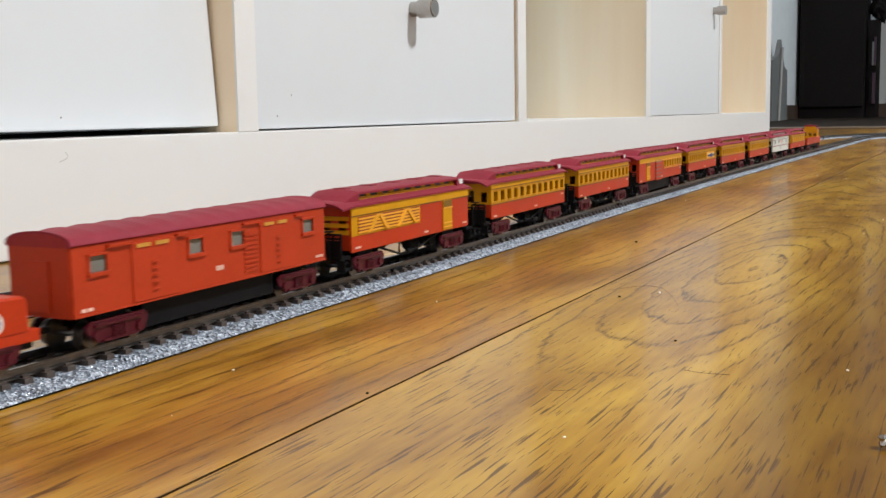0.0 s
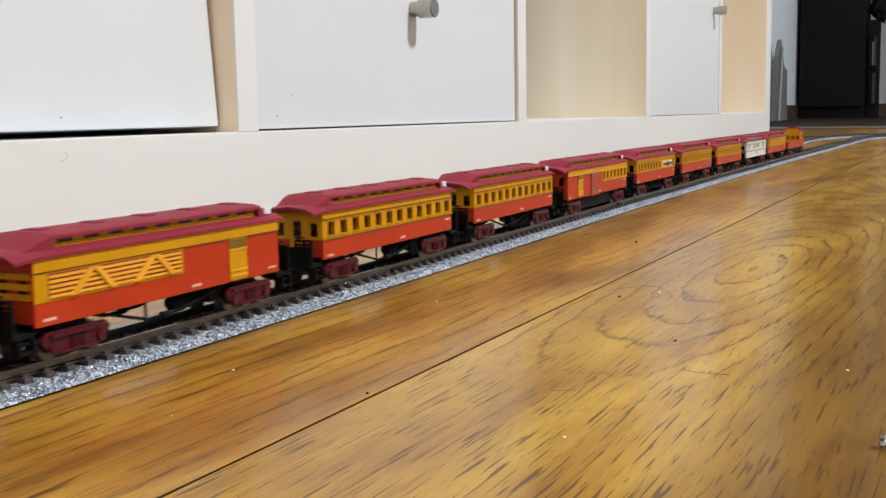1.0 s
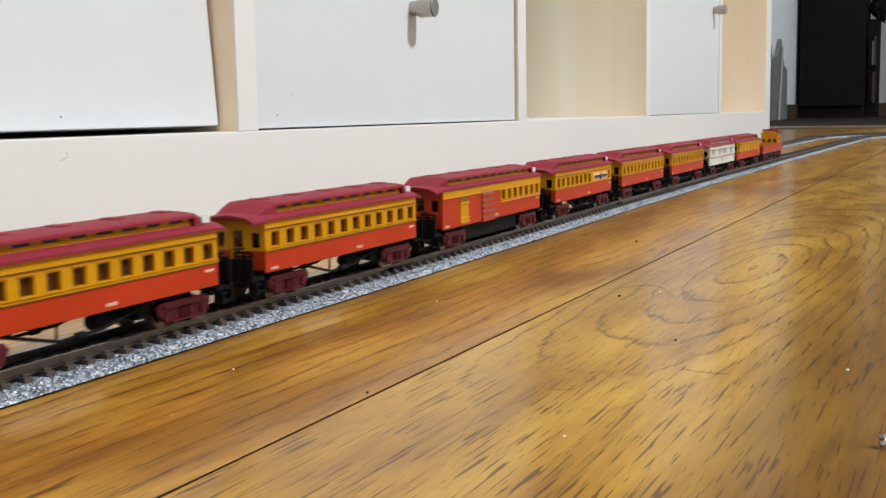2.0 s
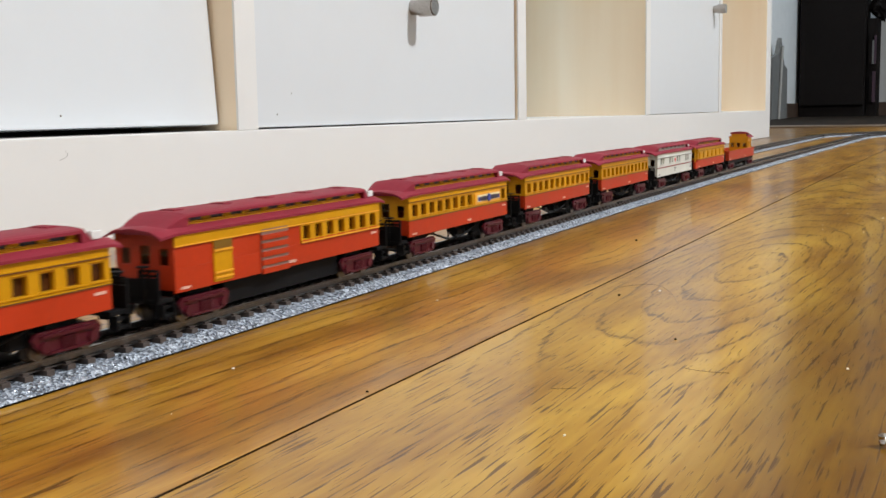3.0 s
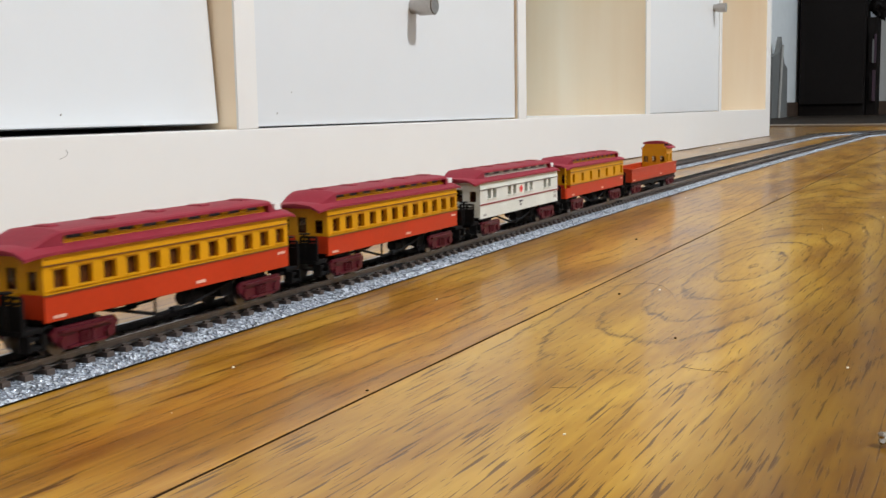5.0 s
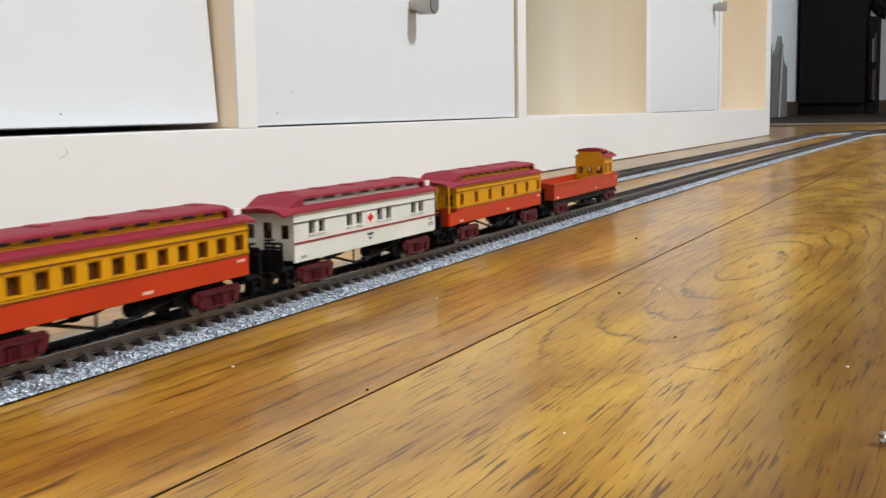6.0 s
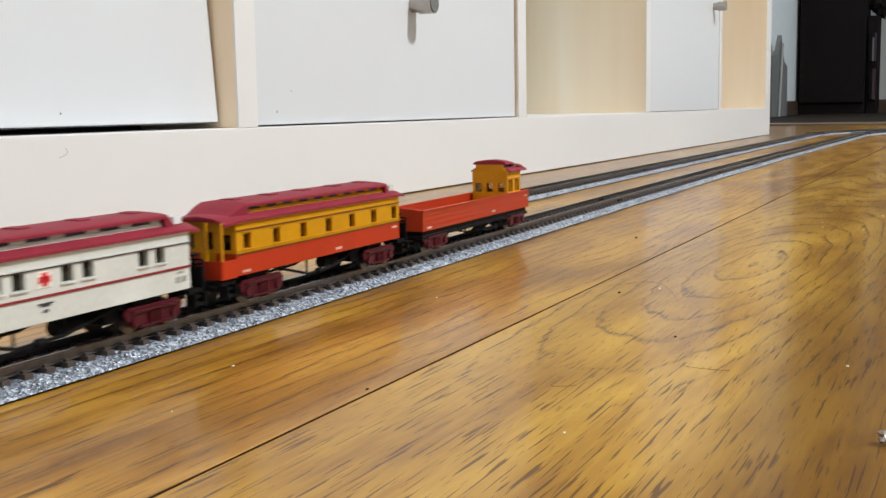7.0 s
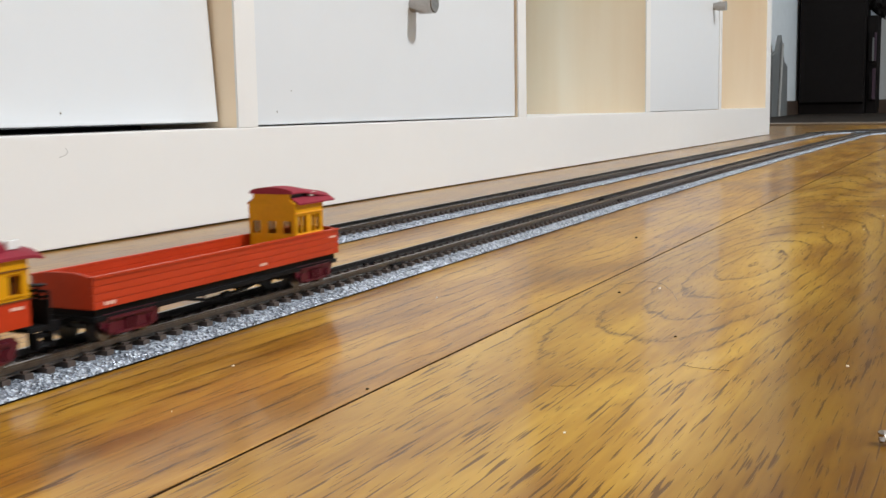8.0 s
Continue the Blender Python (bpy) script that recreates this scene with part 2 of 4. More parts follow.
def rod(bm, a, b, r, n=8, r2=None):
    """A round bar from a to b."""
    a, b = Vector(a), Vector(b)
    d = b - a
    m = Matrix.Translation((a + b) / 2) @ d.to_track_quat("Z", "Y").to_matrix().to_4x4()
    bmesh.ops.create_cone(bm, cap_ends=True, segments=n, radius1=r, radius2=r if r2 is None else r2, depth=d.length, matrix=m)
    return bm


def loft(bm, sections, close_ends=True):
    """A skin through sections of equally many points."""
    rings = [[bm.verts.new(p) for p in s] for s in sections]
    n = len(rings[0])
    for a, b in zip(rings, rings[1:]):
        for i in range(n):
            bm.faces.new((a[i], a[(i + 1) % n], b[(i + 1) % n], b[i]))
    if close_ends:
        bm.faces.new(rings[0][::-1]), bm.faces.new(rings[-1])
    bmesh.ops.recalc_face_normals(bm, faces=bm.faces[:])
    return bm


def pierced(bm, u0, u1, z0, z1, holes, place):
    """A wall with openings through it; place(u, z, side) gives the point on its outer (0) or inner (1) face."""
    us = sorted({u0, u1, *(h[0] for h in holes), *(h[1] for h in holes)})
    zs = sorted({z0, z1, *(h[2] for h in holes), *(h[3] for h in holes)})
    made = {}

    def vert(u, z, s):
        if (u, z, s) not in made:
            made[u, z, s] = bm.verts.new(place(u, z, s))
        return made[u, z, s]

    def solid(i, j):
        if not (0 <= i < len(us) - 1 and 0 <= j < len(zs) - 1):
            return False
        cu, cz = (us[i] + us[i + 1]) / 2, (zs[j] + zs[j + 1]) / 2
        return not any(h[0] < cu < h[1] and h[2] < cz < h[3] for h in holes)

    for i in range(len(us) - 1):
        for j in range(len(zs) - 1):
            if not solid(i, j):
                continue
            a, b, c, d = (us[i], zs[j]), (us[i + 1], zs[j]), (us[i + 1], zs[j + 1]), (us[i], zs[j + 1])
            bm.faces.new([vert(*p, 0) for p in (a, b, c, d)])
            bm.faces.new([vert(*p, 1) for p in (d, c, b, a)])
            for (p, q), (ni, nj) in (((a, b), (i, j - 1)), ((b, c), (i + 1, j)), ((c, d), (i, j + 1)), ((d, a), (i - 1, j))):
                if not solid(ni, nj):
                    bm.faces.new((vert(*p, 0), vert(*q, 0), vert(*q, 1), vert(*p, 1)))
    bmesh.ops.recalc_face_normals(bm, faces=bm.faces[:])
    return bm


def mesh_of(name, bm, material, smooth=False):
    me = bpy.data.meshes.new(name)
    bm.to_mesh(me)
    bm.free()
    me.materials.append(material)
    if smooth:
        for p in me.polygons:
            p.use_smooth = True
        me.set_sharp_from_angle(angle=radians(38))
    return me


def part(name, bm, material, parent, label="", smooth=False):
    """Links a bmesh as one mesh object under a thing or a part."""
    ob = new(name, bm if isinstance(bm, bpy.types.Mesh) else mesh_of(name, bm, material, smooth))
    ob.parent = parent
    if label:
        ob["label"] = label
    return ob


def thing(name, label, category, group="", kind="", m=None):
    ob = new(name)
    ob.empty_display_size = 0.01
    if m is not None:
        ob.matrix_world = m
    return tagged(ob, label, category, group, kind)


def solid_thing(name, bm, material, label, category, group="", kind="", m=None, smooth=False):
    ob = new(name, mesh_of(name, bm, material, smooth))
    if m is not None:
        ob.matrix_world = m
    return tagged(ob, label, category, group, kind)


B = bmesh.new

# ---- the room ----
WEST, EAST, SOUTH, NORTH, TALL = -2.2, 5.05, -3.3, 0.72, 2.4
SHELF_Y = 0.3165          # front of the shelf unit
tagged(solid_thing("wall_north", box(B(), WEST - 0.1, EAST + 0.1, NORTH, NORTH + 0.1, -0.02, TALL), PLASTER, "white papered wall behind the shelf unit", "wall"), kind="structure")
tagged(solid_thing("wall_south", box(B(), WEST - 0.1, EAST + 0.1, SOUTH - 0.1, SOUTH, -0.02, TALL), PLASTER, "plain white papered wall", "wall"), kind="structure")
tagged(solid_thing("wall_west", box(B(), WEST - 0.1, WEST, SOUTH, NORTH, -0.02, TALL), PLASTER, "plain white papered wall", "wall"), kind="structure")
tagged(solid_thing("wall_east", box(B(), EAST, EAST + 0.1, SOUTH, NORTH, -0.02, TALL), PLASTER, "white papered end wall in cool light", "wall"), kind="structure")
tagged(solid_thing("ceiling", box(B(), WEST, EAST, SOUTH, NORTH, TALL, TALL + 0.1), CEILING, "plain white ceiling", "ceiling"), kind="structure")
tagged(solid_thing("baseboard_east", box(B(), EAST - 0.012, EAST, SOUTH, NORTH - 0.012, 0.0, 0.06, 0.002), SKIRT, "dark brown wooden skirting board", "baseboard"), kind="structure")
tagged(solid_thing("baseboard_north", box(B(), WEST, EAST, NORTH - 0.012, NORTH, 0.0, 0.06, 0.002), SKIRT, "dark brown wooden skirting board", "baseboard"), kind="structure")
# Unseen fixtures above the lamps; the second and third belong to added fills.
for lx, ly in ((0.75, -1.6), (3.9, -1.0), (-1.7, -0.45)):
    lamp = thing("ceiling_lamp", "round white ceiling lamp out of view, with a shallow rim", "lamp", "ceiling lamps", m=pose(lx, ly, TALL))
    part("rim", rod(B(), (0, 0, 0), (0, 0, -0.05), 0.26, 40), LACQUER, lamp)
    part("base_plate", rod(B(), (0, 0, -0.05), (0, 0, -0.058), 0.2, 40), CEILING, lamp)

# ---- the train ----
RAILTOP = 0.0048
TRACK_KNOTS = ((-1.436, 0.1558), (0.300, 0.1687), (0.548, 0.1725), (0.796, 0.1742), (1.044, 0.1735), (1.292, 0.1715), (1.540, 0.1690), (1.788, 0.1672))
HALF = 0.0083             # half the width of a car body
SILL, BELT, EAVE = 0.0073, 0.0127, 0.0205
cars = []                 # (thing, x of its middle at the start)


def track_y(x):
    """Where the middle of the running track lies; its sections meet at slight angles."""
    for (xa, ya), (xb, yb) in zip(TRACK_KNOTS, TRACK_KNOTS[1:]):
        if x <= xb or xb == TRACK_KNOTS[-1][0]:
            return ya + (yb - ya) * (x - xa) / (xb - xa)


def track_pose(x, z=RAILTOP, reach=0.030):
    """A car at x on the track, turned as its two bogies stand."""
    ya, yb = track_y(x - reach), track_y(x + reach)
    return pose(x, (ya + yb) / 2, z, 0, 0, math.degrees(math.atan2(yb - ya, 2 * reach)))


def side_box(bm, s, x0, x1, z0, z1, out, depth=0.0002):
    """A flat piece on a car's side s (-1 or 1), standing out from it."""
    ya, yb = s * (HALF + out), s * (HALF + out - depth)
    return box(bm, x0, x1, min(ya, yb), max(ya, yb), z0, z1)


def bogie(parent, x, black=False):
    """A four-wheel bogie with sprung side frames."""
    b = part("bogie", box(B(), x - 0.0045, x + 0.0045, -0.006, 0.006, 0.0036, 0.0072, 0.0003), BLACK, parent)
    for s in (-1, 1):
        bm = B()
        y0, y1 = sorted((s * 0.0066, s * 0.0078))
        pts = [(-0.0092, 0.0046), (-0.0080, 0.0058), (0.0080, 0.0058), (0.0092, 0.0046), (0.0088, 0.0034), (0.0062, 0.0012), (-0.0062, 0.0012), (-0.0088, 0.0034)]
        loft(bm, [[(x + a, y, z) for a, z in pts] for y in (y0 + 0.0002, y1 - 0.0002)])
        for dx in (-0.0064, 0.0064):
            rod(bm, (x + dx, (y0 + y1) / 2, 0.0028), (x + dx, (y0 + y1) / 2 + s * 0.0010, 0.0028), 0.0012, 10)
        for dx in (-0.0014, 0.0, 0.0014):
            rod(bm, (x + dx, s * 0.0079, 0.0018), (x + dx, s * 0.0079, 0.0042), 0.0005, 7)
        box(bm, x - 0.0072, x + 0.0072, min(s * 0.0076, s * 0.0082), max(s * 0.0076, s * 0.0082), 0.0046, 0.0052)
        box(bm, x - 0.0052, x + 0.0052, min(s * 0.0076, s * 0.0082), max(s * 0.0076, s * 0.0082), 0.0013, 0.0018)
        part("side_frame", bm, BURGUNDY, b, "burgundy side frame with axle boxes and springs")
    for dx in (-0.0062, 0.0062):
        bm = B()
        for s in (-1, 1):
            rod(bm, (x + dx, s * 0.0042, 0.0027), (x + dx, s * 0.0058, 0.0027), 0.0027, 20)
            rod(bm, (x + dx, s * 0.0036, 0.0027), (x + dx, s * 0.0042, 0.0027), 0.0032, 20)
        rod(bm, (x + dx, -0.0065, 0.0027), (x + dx, 0.0065, 0.0027), 0.0006, 8)
        part("wheelset", bm, RAIL, b, "dark metal wheelset")
    return b


def coupler(parent, x, s):
    """A knuckle coupler at the car's end; s: which way it points."""
    bm = B()
    box(bm, min(x, x + s * 0.0052), max(x, x + s * 0.0052), -0.0008, 0.0008, 0.0040, 0.0052, 0.0002)
    box(bm, min(x + s * 0.0044, x + s * 0.0070), max(x + s * 0.0044, x + s * 0.0070), -0.0016, 0.0016, 0.0034, 0.0056, 0.0003)
    part("coupler", bm, BLACK, parent)


def truss(parent, xa, xb):
    """Truss rods with queen posts and a brake cylinder under the floor."""
    for s in (-1, 1):
        bm = B()
        y = s * 0.0062
        q0, q1 = xa + (xb - xa) * 0.34, xa + (xb - xa) * 0.62
        for p, q in (((xa, y, 0.0071), (q0, y, 0.0032)), ((q0, y, 0.0030), (q1, y, 0.0034)), ((q1, y, 0.0034), (xb, y, 0.0071))):
            rod(bm, p, q, 0.00038, 6)
        rod(bm, (q0, y, 0.0028), (q0, y, 0.0072), 0.0003, 6), rod(bm, (q1, y, 0.0030), (q1, y, 0.0072), 0.0003, 6)
        rod(bm, ((q0 + q1) / 2 - 0.0012, y, 0.0032), ((q0 + q1) / 2 + 0.0012, y, 0.0032), 0.0008, 8)
        part("truss_rod", bm, BLACK, parent)
    bm = B()
    xm = xa + (xb - xa) * 0.70
    rod(bm, (xm - 0.003, -0.002, 0.0042), (xm + 0.004, -0.002, 0.0042), 0.0016, 12)
    box(bm, xb - 0.006, xb - 0.001, -0.0055, 0.0055, 0.0030, 0.0072, 0.0003)
    part("brake_gear", bm, BLACK, parent)


def platform(parent, x, s, apron=None):
    """An open end platform beyond the body's end at x, with steps, railing and brake wheel."""
    x1 = x + s * 0.0056
    a, b = min(x, x1), max(x, x1)
    part("platform", box(B(), a, b, -0.0077, 0.0077, 0.0056, 0.0066, 0.0002), BLACK, parent)
    if apron:
        bm = B()
        n = 10
        pts = []
        for i in range(n + 1):
            ang = math.pi / 2 * i / n
            pts.append((x1 - s * 0.0009 + s * 0.0009 * math.sin(ang), HALF - 0.0009 + 0.0009 * math.cos(ang)))
        line = [(x, HALF)] + pts + [(px, -py) for px, py in reversed(pts)] + [(x, -HALF)]
        out = [(px, py) for px, py in line]
        inn = [(px - s * 0.0005 if abs(px - x) > 1e-6 else px, py * 0.945) for px, py in line]
        loft(bm, [[(p[0], p[1], SILL - 0.0002), (p[0], p[1], BELT - 0.0012), (q[0], q[1], BELT - 0.0012), (q[0], q[1], SILL - 0.0002)] for p, q in zip(out, inn)])
        part("end_apron", bm, apron, parent, "orange-red curved platform apron")
        for y in (-0.0075, 0.0075, -0.003, 0.003):
            part("post", rod(B(), (x1 - s * 0.001, y, BELT - 0.0013), (x1 - s * 0.001, y, EAVE), 0.0004, 8), YELLOW, parent, "ochre yellow post")
    else:
        xr = x1 - s * 0.0005
        for sg in (-1, 1):
            for y in (0.0028, 0.0053, 0.0078):
                part("railing_post", rod(B(), (xr, sg * y, 0.0064), (xr, sg * y, 0.0130), 0.0004, 6), BLACK, parent)
            for z in (0.0119, 0.0130):
                part("hand_rail", rod(B(), (xr, sg * 0.0028, z), (xr, sg * 0.0078, z), 0.00032, 6), BLACK, parent)
            y0, y1 = sorted((sg * 0.0030, sg * 0.0076))
            part("railing_panel", box(B(), min(xr - 0.0003, xr + 0.0003), max(xr - 0.0003, xr + 0.0003), y0, y1, 0.0066, 0.0114), BLACK, parent)
        part("gate", box(B(), xr - 0.0002, xr + 0.0002, -0.0027, 0.0027, 0.0066, 0.0112), BLACK, parent)
        stand = part("brake_stand", rod(B(), (x1 + s * 0.0003, -0.0045, 0.006), (x1 + s * 0.0003, -0.0045, 0.0138), 0.0003, 6), BLACK, parent)
        part("brake_wheel", rod(B(), (x1 + s * 0.0003, -0.0045, 0.0138), (x1 + s * 0.0003, -0.0045, 0.0141), 0.0015, 12), BLACK, stand)
    for sg in (-1, 1):
        bm = B()
        for k in range(2):
            y0, y1 = sorted((sg * 0.0058, sg * (0.0078 + 0.0007 * k)))
            box(bm, a + 0.0012, b - 0.0008, y0, y1, 0.0044 - 0.0016 * k, 0.0050 - 0.0016 * k)
        for xx in (a + 0.0008, b - 0.0012):
            y0, y1 = sorted((sg * 0.0062, sg * 0.0088))
            box(bm, xx, xx + 0.0005, y0, y1, 0.0024, 0.0056)
        part("steps", bm, BLACK, parent)


def clerestory_roof(parent, hl, over0, over1, wall, n_lights):
    """A deck roof with a raised clerestory that sweeps down to both ends."""
    xa, xb = -hl - over0, hl + over1
    zd = EAVE + 0.0014

    def swell(x):
        k = min((x - xa - 0.0030) / 0.0074, (xb - x - 0.0066) / 0.0030, 1.0)
        return max(0.0, k)

    xs = [xa + (xb - xa) * t for t in (0, 0.008, 0.02, 0.04, 0.07, 0.1, 0.13, 0.15, 0.3, 0.5, 0.7, 0.85, 0.88, 0.91, 0.94, 0.96, 0.98, 0.992, 1)]
    deck = []
    for x in xs:
        e = min((x - xa), (xb - x))
        w = (HALF + 0.0007) * (0.9 + 0.1 * min(1, e / 0.003))
        drop = 0.0008 * max(0, 1 - e / 0.005) ** 1.5
        top = [(w, EAVE - 0.0002 - drop), (w, EAVE + 0.0003 - drop), (w * 0.84, EAVE + 0.0010 - drop), (w * 0.62, zd - drop * 0.6), (0, zd + 0.0003 - drop * 0.3)]
        top = top[1:]
        over = top + [(-y, z) for y, z in reversed(top[:-1])]
        ring = over + [(y, z - 0.0006) for y, z in reversed(over)]
        deck.append([(x, y, z) for y, z in ring])
    roof = part("roof", loft(B(), deck), CRIMSON, parent, "crimson deck roof with overhanging eaves", True)
    xc0, xc1 = xa + 0.0108, xb - 0.0104
    zc = zd + 0.0018
    holes = []
    step = (xc1 - xc0 - 0.002) / n_lights
    for i in range(n_lights):
        x0 = xc0 + 0.001 + step * i + step * 0.18
        holes.append((x0, x0 + step * 0.62, zd + 0.0007, zd + 0.0015))
    for s in (-1, 1):
        part("clerestory_sill", box(B(), xc0, xc1, min(s * 0.0054, s * 0.0060), max(s * 0.0054, s * 0.0060), zd - 0.0003, zd + 0.0006), wall, parent)
        wall_part = part("clerestory_wall", pierced(B(), xc0 - 0.001, xc1 + 0.001, zd - 0.0006, zc, holes, lambda u, z, k, s=s: (u, s * (0.0056 - 0.0005 * k), z)), wall, parent)
        for h in holes:
            part("clerestory_window", box(B(), h[0], h[1], min(s * 0.0051, s * 0.0053), max(s * 0.0051, s * 0.0053), h[2], h[3]), INK, wall_part)
    up = []
    for i in range(25):
        x = xa + 0.0006 + (xb - xa - 0.0012) * i / 24
        up.append(x)
    up = sorted(set(up + [xc0, xc0 + 0.0002, xc1 - 0.0002, xc1, xa + 0.003, xa + 0.005, xa + 0.007, xa + 0.0089, xa + 0.0104, xb - 0.003, xb - 0.0050, xb - 0.0066, xb - 0.0081, xb - 0.0096, xb - 0.0100]))
    rings = []
    for x in up:
        k = swell(x)
        k = 0.25 * k * k * (3 - 2 * k) + 0.75 * k
        e = min(x - xa, xb - x)
        dip = 0.0005 * max(0, 1 - e / 0.007)
        z0 = zd - 0.0007 - dip + k * (zc - zd + 0.0007)
        w = 0.0072 - 0.0008 * (1 - k)
        ring = []
        for j in range(9):
            a = math.pi * j / 8
            ring.append((x, w * math.cos(a), z0 + 0.0004 + (0.0002 + 0.0006 * k) * math.sin(a)))
        low = z0 - 0.0002 if xc0 < x < xc1 else min(zd - 0.0006, z0 - 0.0002)
        ring += [(x, -w, low), (x, w, low)]
        rings.append(ring)
    upper = part("clerestory_roof", loft(B(), rings), CRIMSON, parent, "crimson raised roof sloping down to the ends")
    for i in range(5):
        x = xc0 + (xc1 - xc0) * (0.04 + 0.23 * i)
        part("roof_vent", box(B(), x - 0.0016, x + 0.0016, -0.0022, 0.0022, zc + 0.0005, zc + 0.0015, 0.0003), CRIMSON, upper)
    part("end_light", box(B(), xc1 + 0.0034, xc1 + 0.0062, -0.0066, -0.0054, zd, zd + 0.0017, 0.0002), CLEAR, roof, "small clear plastic end light")


def bars(parent, s, x, z, n, length, tall, colour, out=0.00015):
    """Unreadable lettering as short bars."""
    bm = B()
    for i in range(n):
        side_box(bm, s, x + length * i / n, x + length * (i + 0.72) / n, z, z + tall, out)
    part("lettering", bm, colour, parent)


def shell(parent, L, lower, upper, windows, wz, belt=BELT, eave=EAVE, end_lower=None, glazing=None):
    """A hollow car body: floor, pierced sides with panes, ends with a door."""
    hl = L / 2
    part("floor", box(B(), -hl + 0.001, hl - 0.001, -HALF + 0.0007, HALF - 0.0007, SILL - 0.0002, SILL + 0.0004), BLACK, parent)
    for s in (-1, 1):
        y0, y1 = sorted((s * HALF, s * (HALF - 0.0006)))
        part("lower_side", box(B(), -hl, hl, y0, y1, SILL, belt, 0.0001), lower, parent)
        holes = [(a, b, wz[0], wz[1]) for a, b in windows]
        wall = part("upper_side", pierced(B(), -hl, hl, belt, eave, holes, lambda u, z, k, s=s: (u, s * (HALF - 0.0013 * k), z)), upper, parent)
        for a, b in windows:
            w = part("window", box(B(), a, b, min(s * (HALF - 0.0013), s * (HALF - 0.0011)), max(s * (HALF - 0.0013), s * (HALF - 0.0011)), wz[0], wz[1]), glazing or SIDE_PANE, wall)
            bm = B()
            side_box(bm, s, a - 0.0004, b + 0.0004, wz[0] - 0.0003, wz[0], 0.0004, 0.0006)
            side_box(bm, s, a - 0.0004, b + 0.0004, wz[1] + 0.0004, wz[1] + 0.0006, 0.0003, 0.0004)
            part("window_frame", bm, upper, wall)
    # Plain block added inside, so that the panes look brown from outside.
    part("interior", box(B(), -hl + 0.004, hl - 0.004, -0.0042, 0.0042, SILL + 0.0004, 0.0150, 0.0004), INNER_BROWN, parent, "brown block added inside to make the windows look brown")
    for e in (-1, 1):
        holes = [(-0.0066, -0.0042, 0.0135, 0.0172), (0.0042, 0.0066, 0.0135, 0.0172), (-0.0014, 0.0014, 0.0135, 0.0178)]
        end = part("end_wall", pierced(B(), -HALF + 0.0007, HALF - 0.0007, belt, eave + 0.0008, holes, lambda u, z, k, e=e: (e * (hl - 0.0001 - 0.0006 * k), u, z)), upper, parent)
        x0, x1 = sorted((e * (hl - 0.0001), e * (hl - 0.0007)))
        part("end_panel", box(B(), x0, x1, -HALF + 0.0007, HALF - 0.0007, SILL + 0.0006, belt), end_lower or lower, end)
        part("end_door", box(B(), min(e * (hl - 0.0001), e * (hl + 0.0002)), max(e * (hl - 0.0001), e * (hl + 0.0002)), -0.0021, 0.0021, SILL + 0.001, 0.0130), upper, end)
        for h in holes:
            part("end_window", box(B(), min(e * (hl - 0.0005), e * (hl - 0.0003)), max(e * (hl - 0.0005), e * (hl - 0.0003)), h[0], h[1], h[2], h[3]), PANE, end)


def belts(parent, L, colour, zs):
    """Thin raised mouldings along both sides."""
    for s in (-1, 1):
        for z in zs:
            part("moulding", side_box(B(), s, -L / 2, L / 2, z, z + 0.00028, 0.00022, 0.0004), colour, parent)


def running_gear(c, L, deep=False):
    hl = L / 2
    bogie(c, -hl + 0.0112), bogie(c, hl - 0.0118)
    if deep:
        part("underframe", box(B(), -hl + 0.020, hl - 0.0205, -0.0062, 0.0062, 0.0016, 0.0072, 0.0004), BLACK, c)
    else:
        truss(c, -hl + 0.018, hl - 0.019)


def row(x0, x1, n, w):
    return [(x0 + (x1 - x0) * i / (n - 1) - w / 2, x0 + (x1 - x0) * i / (n - 1) + w / 2) for i in range(n)]


WZ = (0.0136, 0.0172)
GROUP = "cars of the model train"


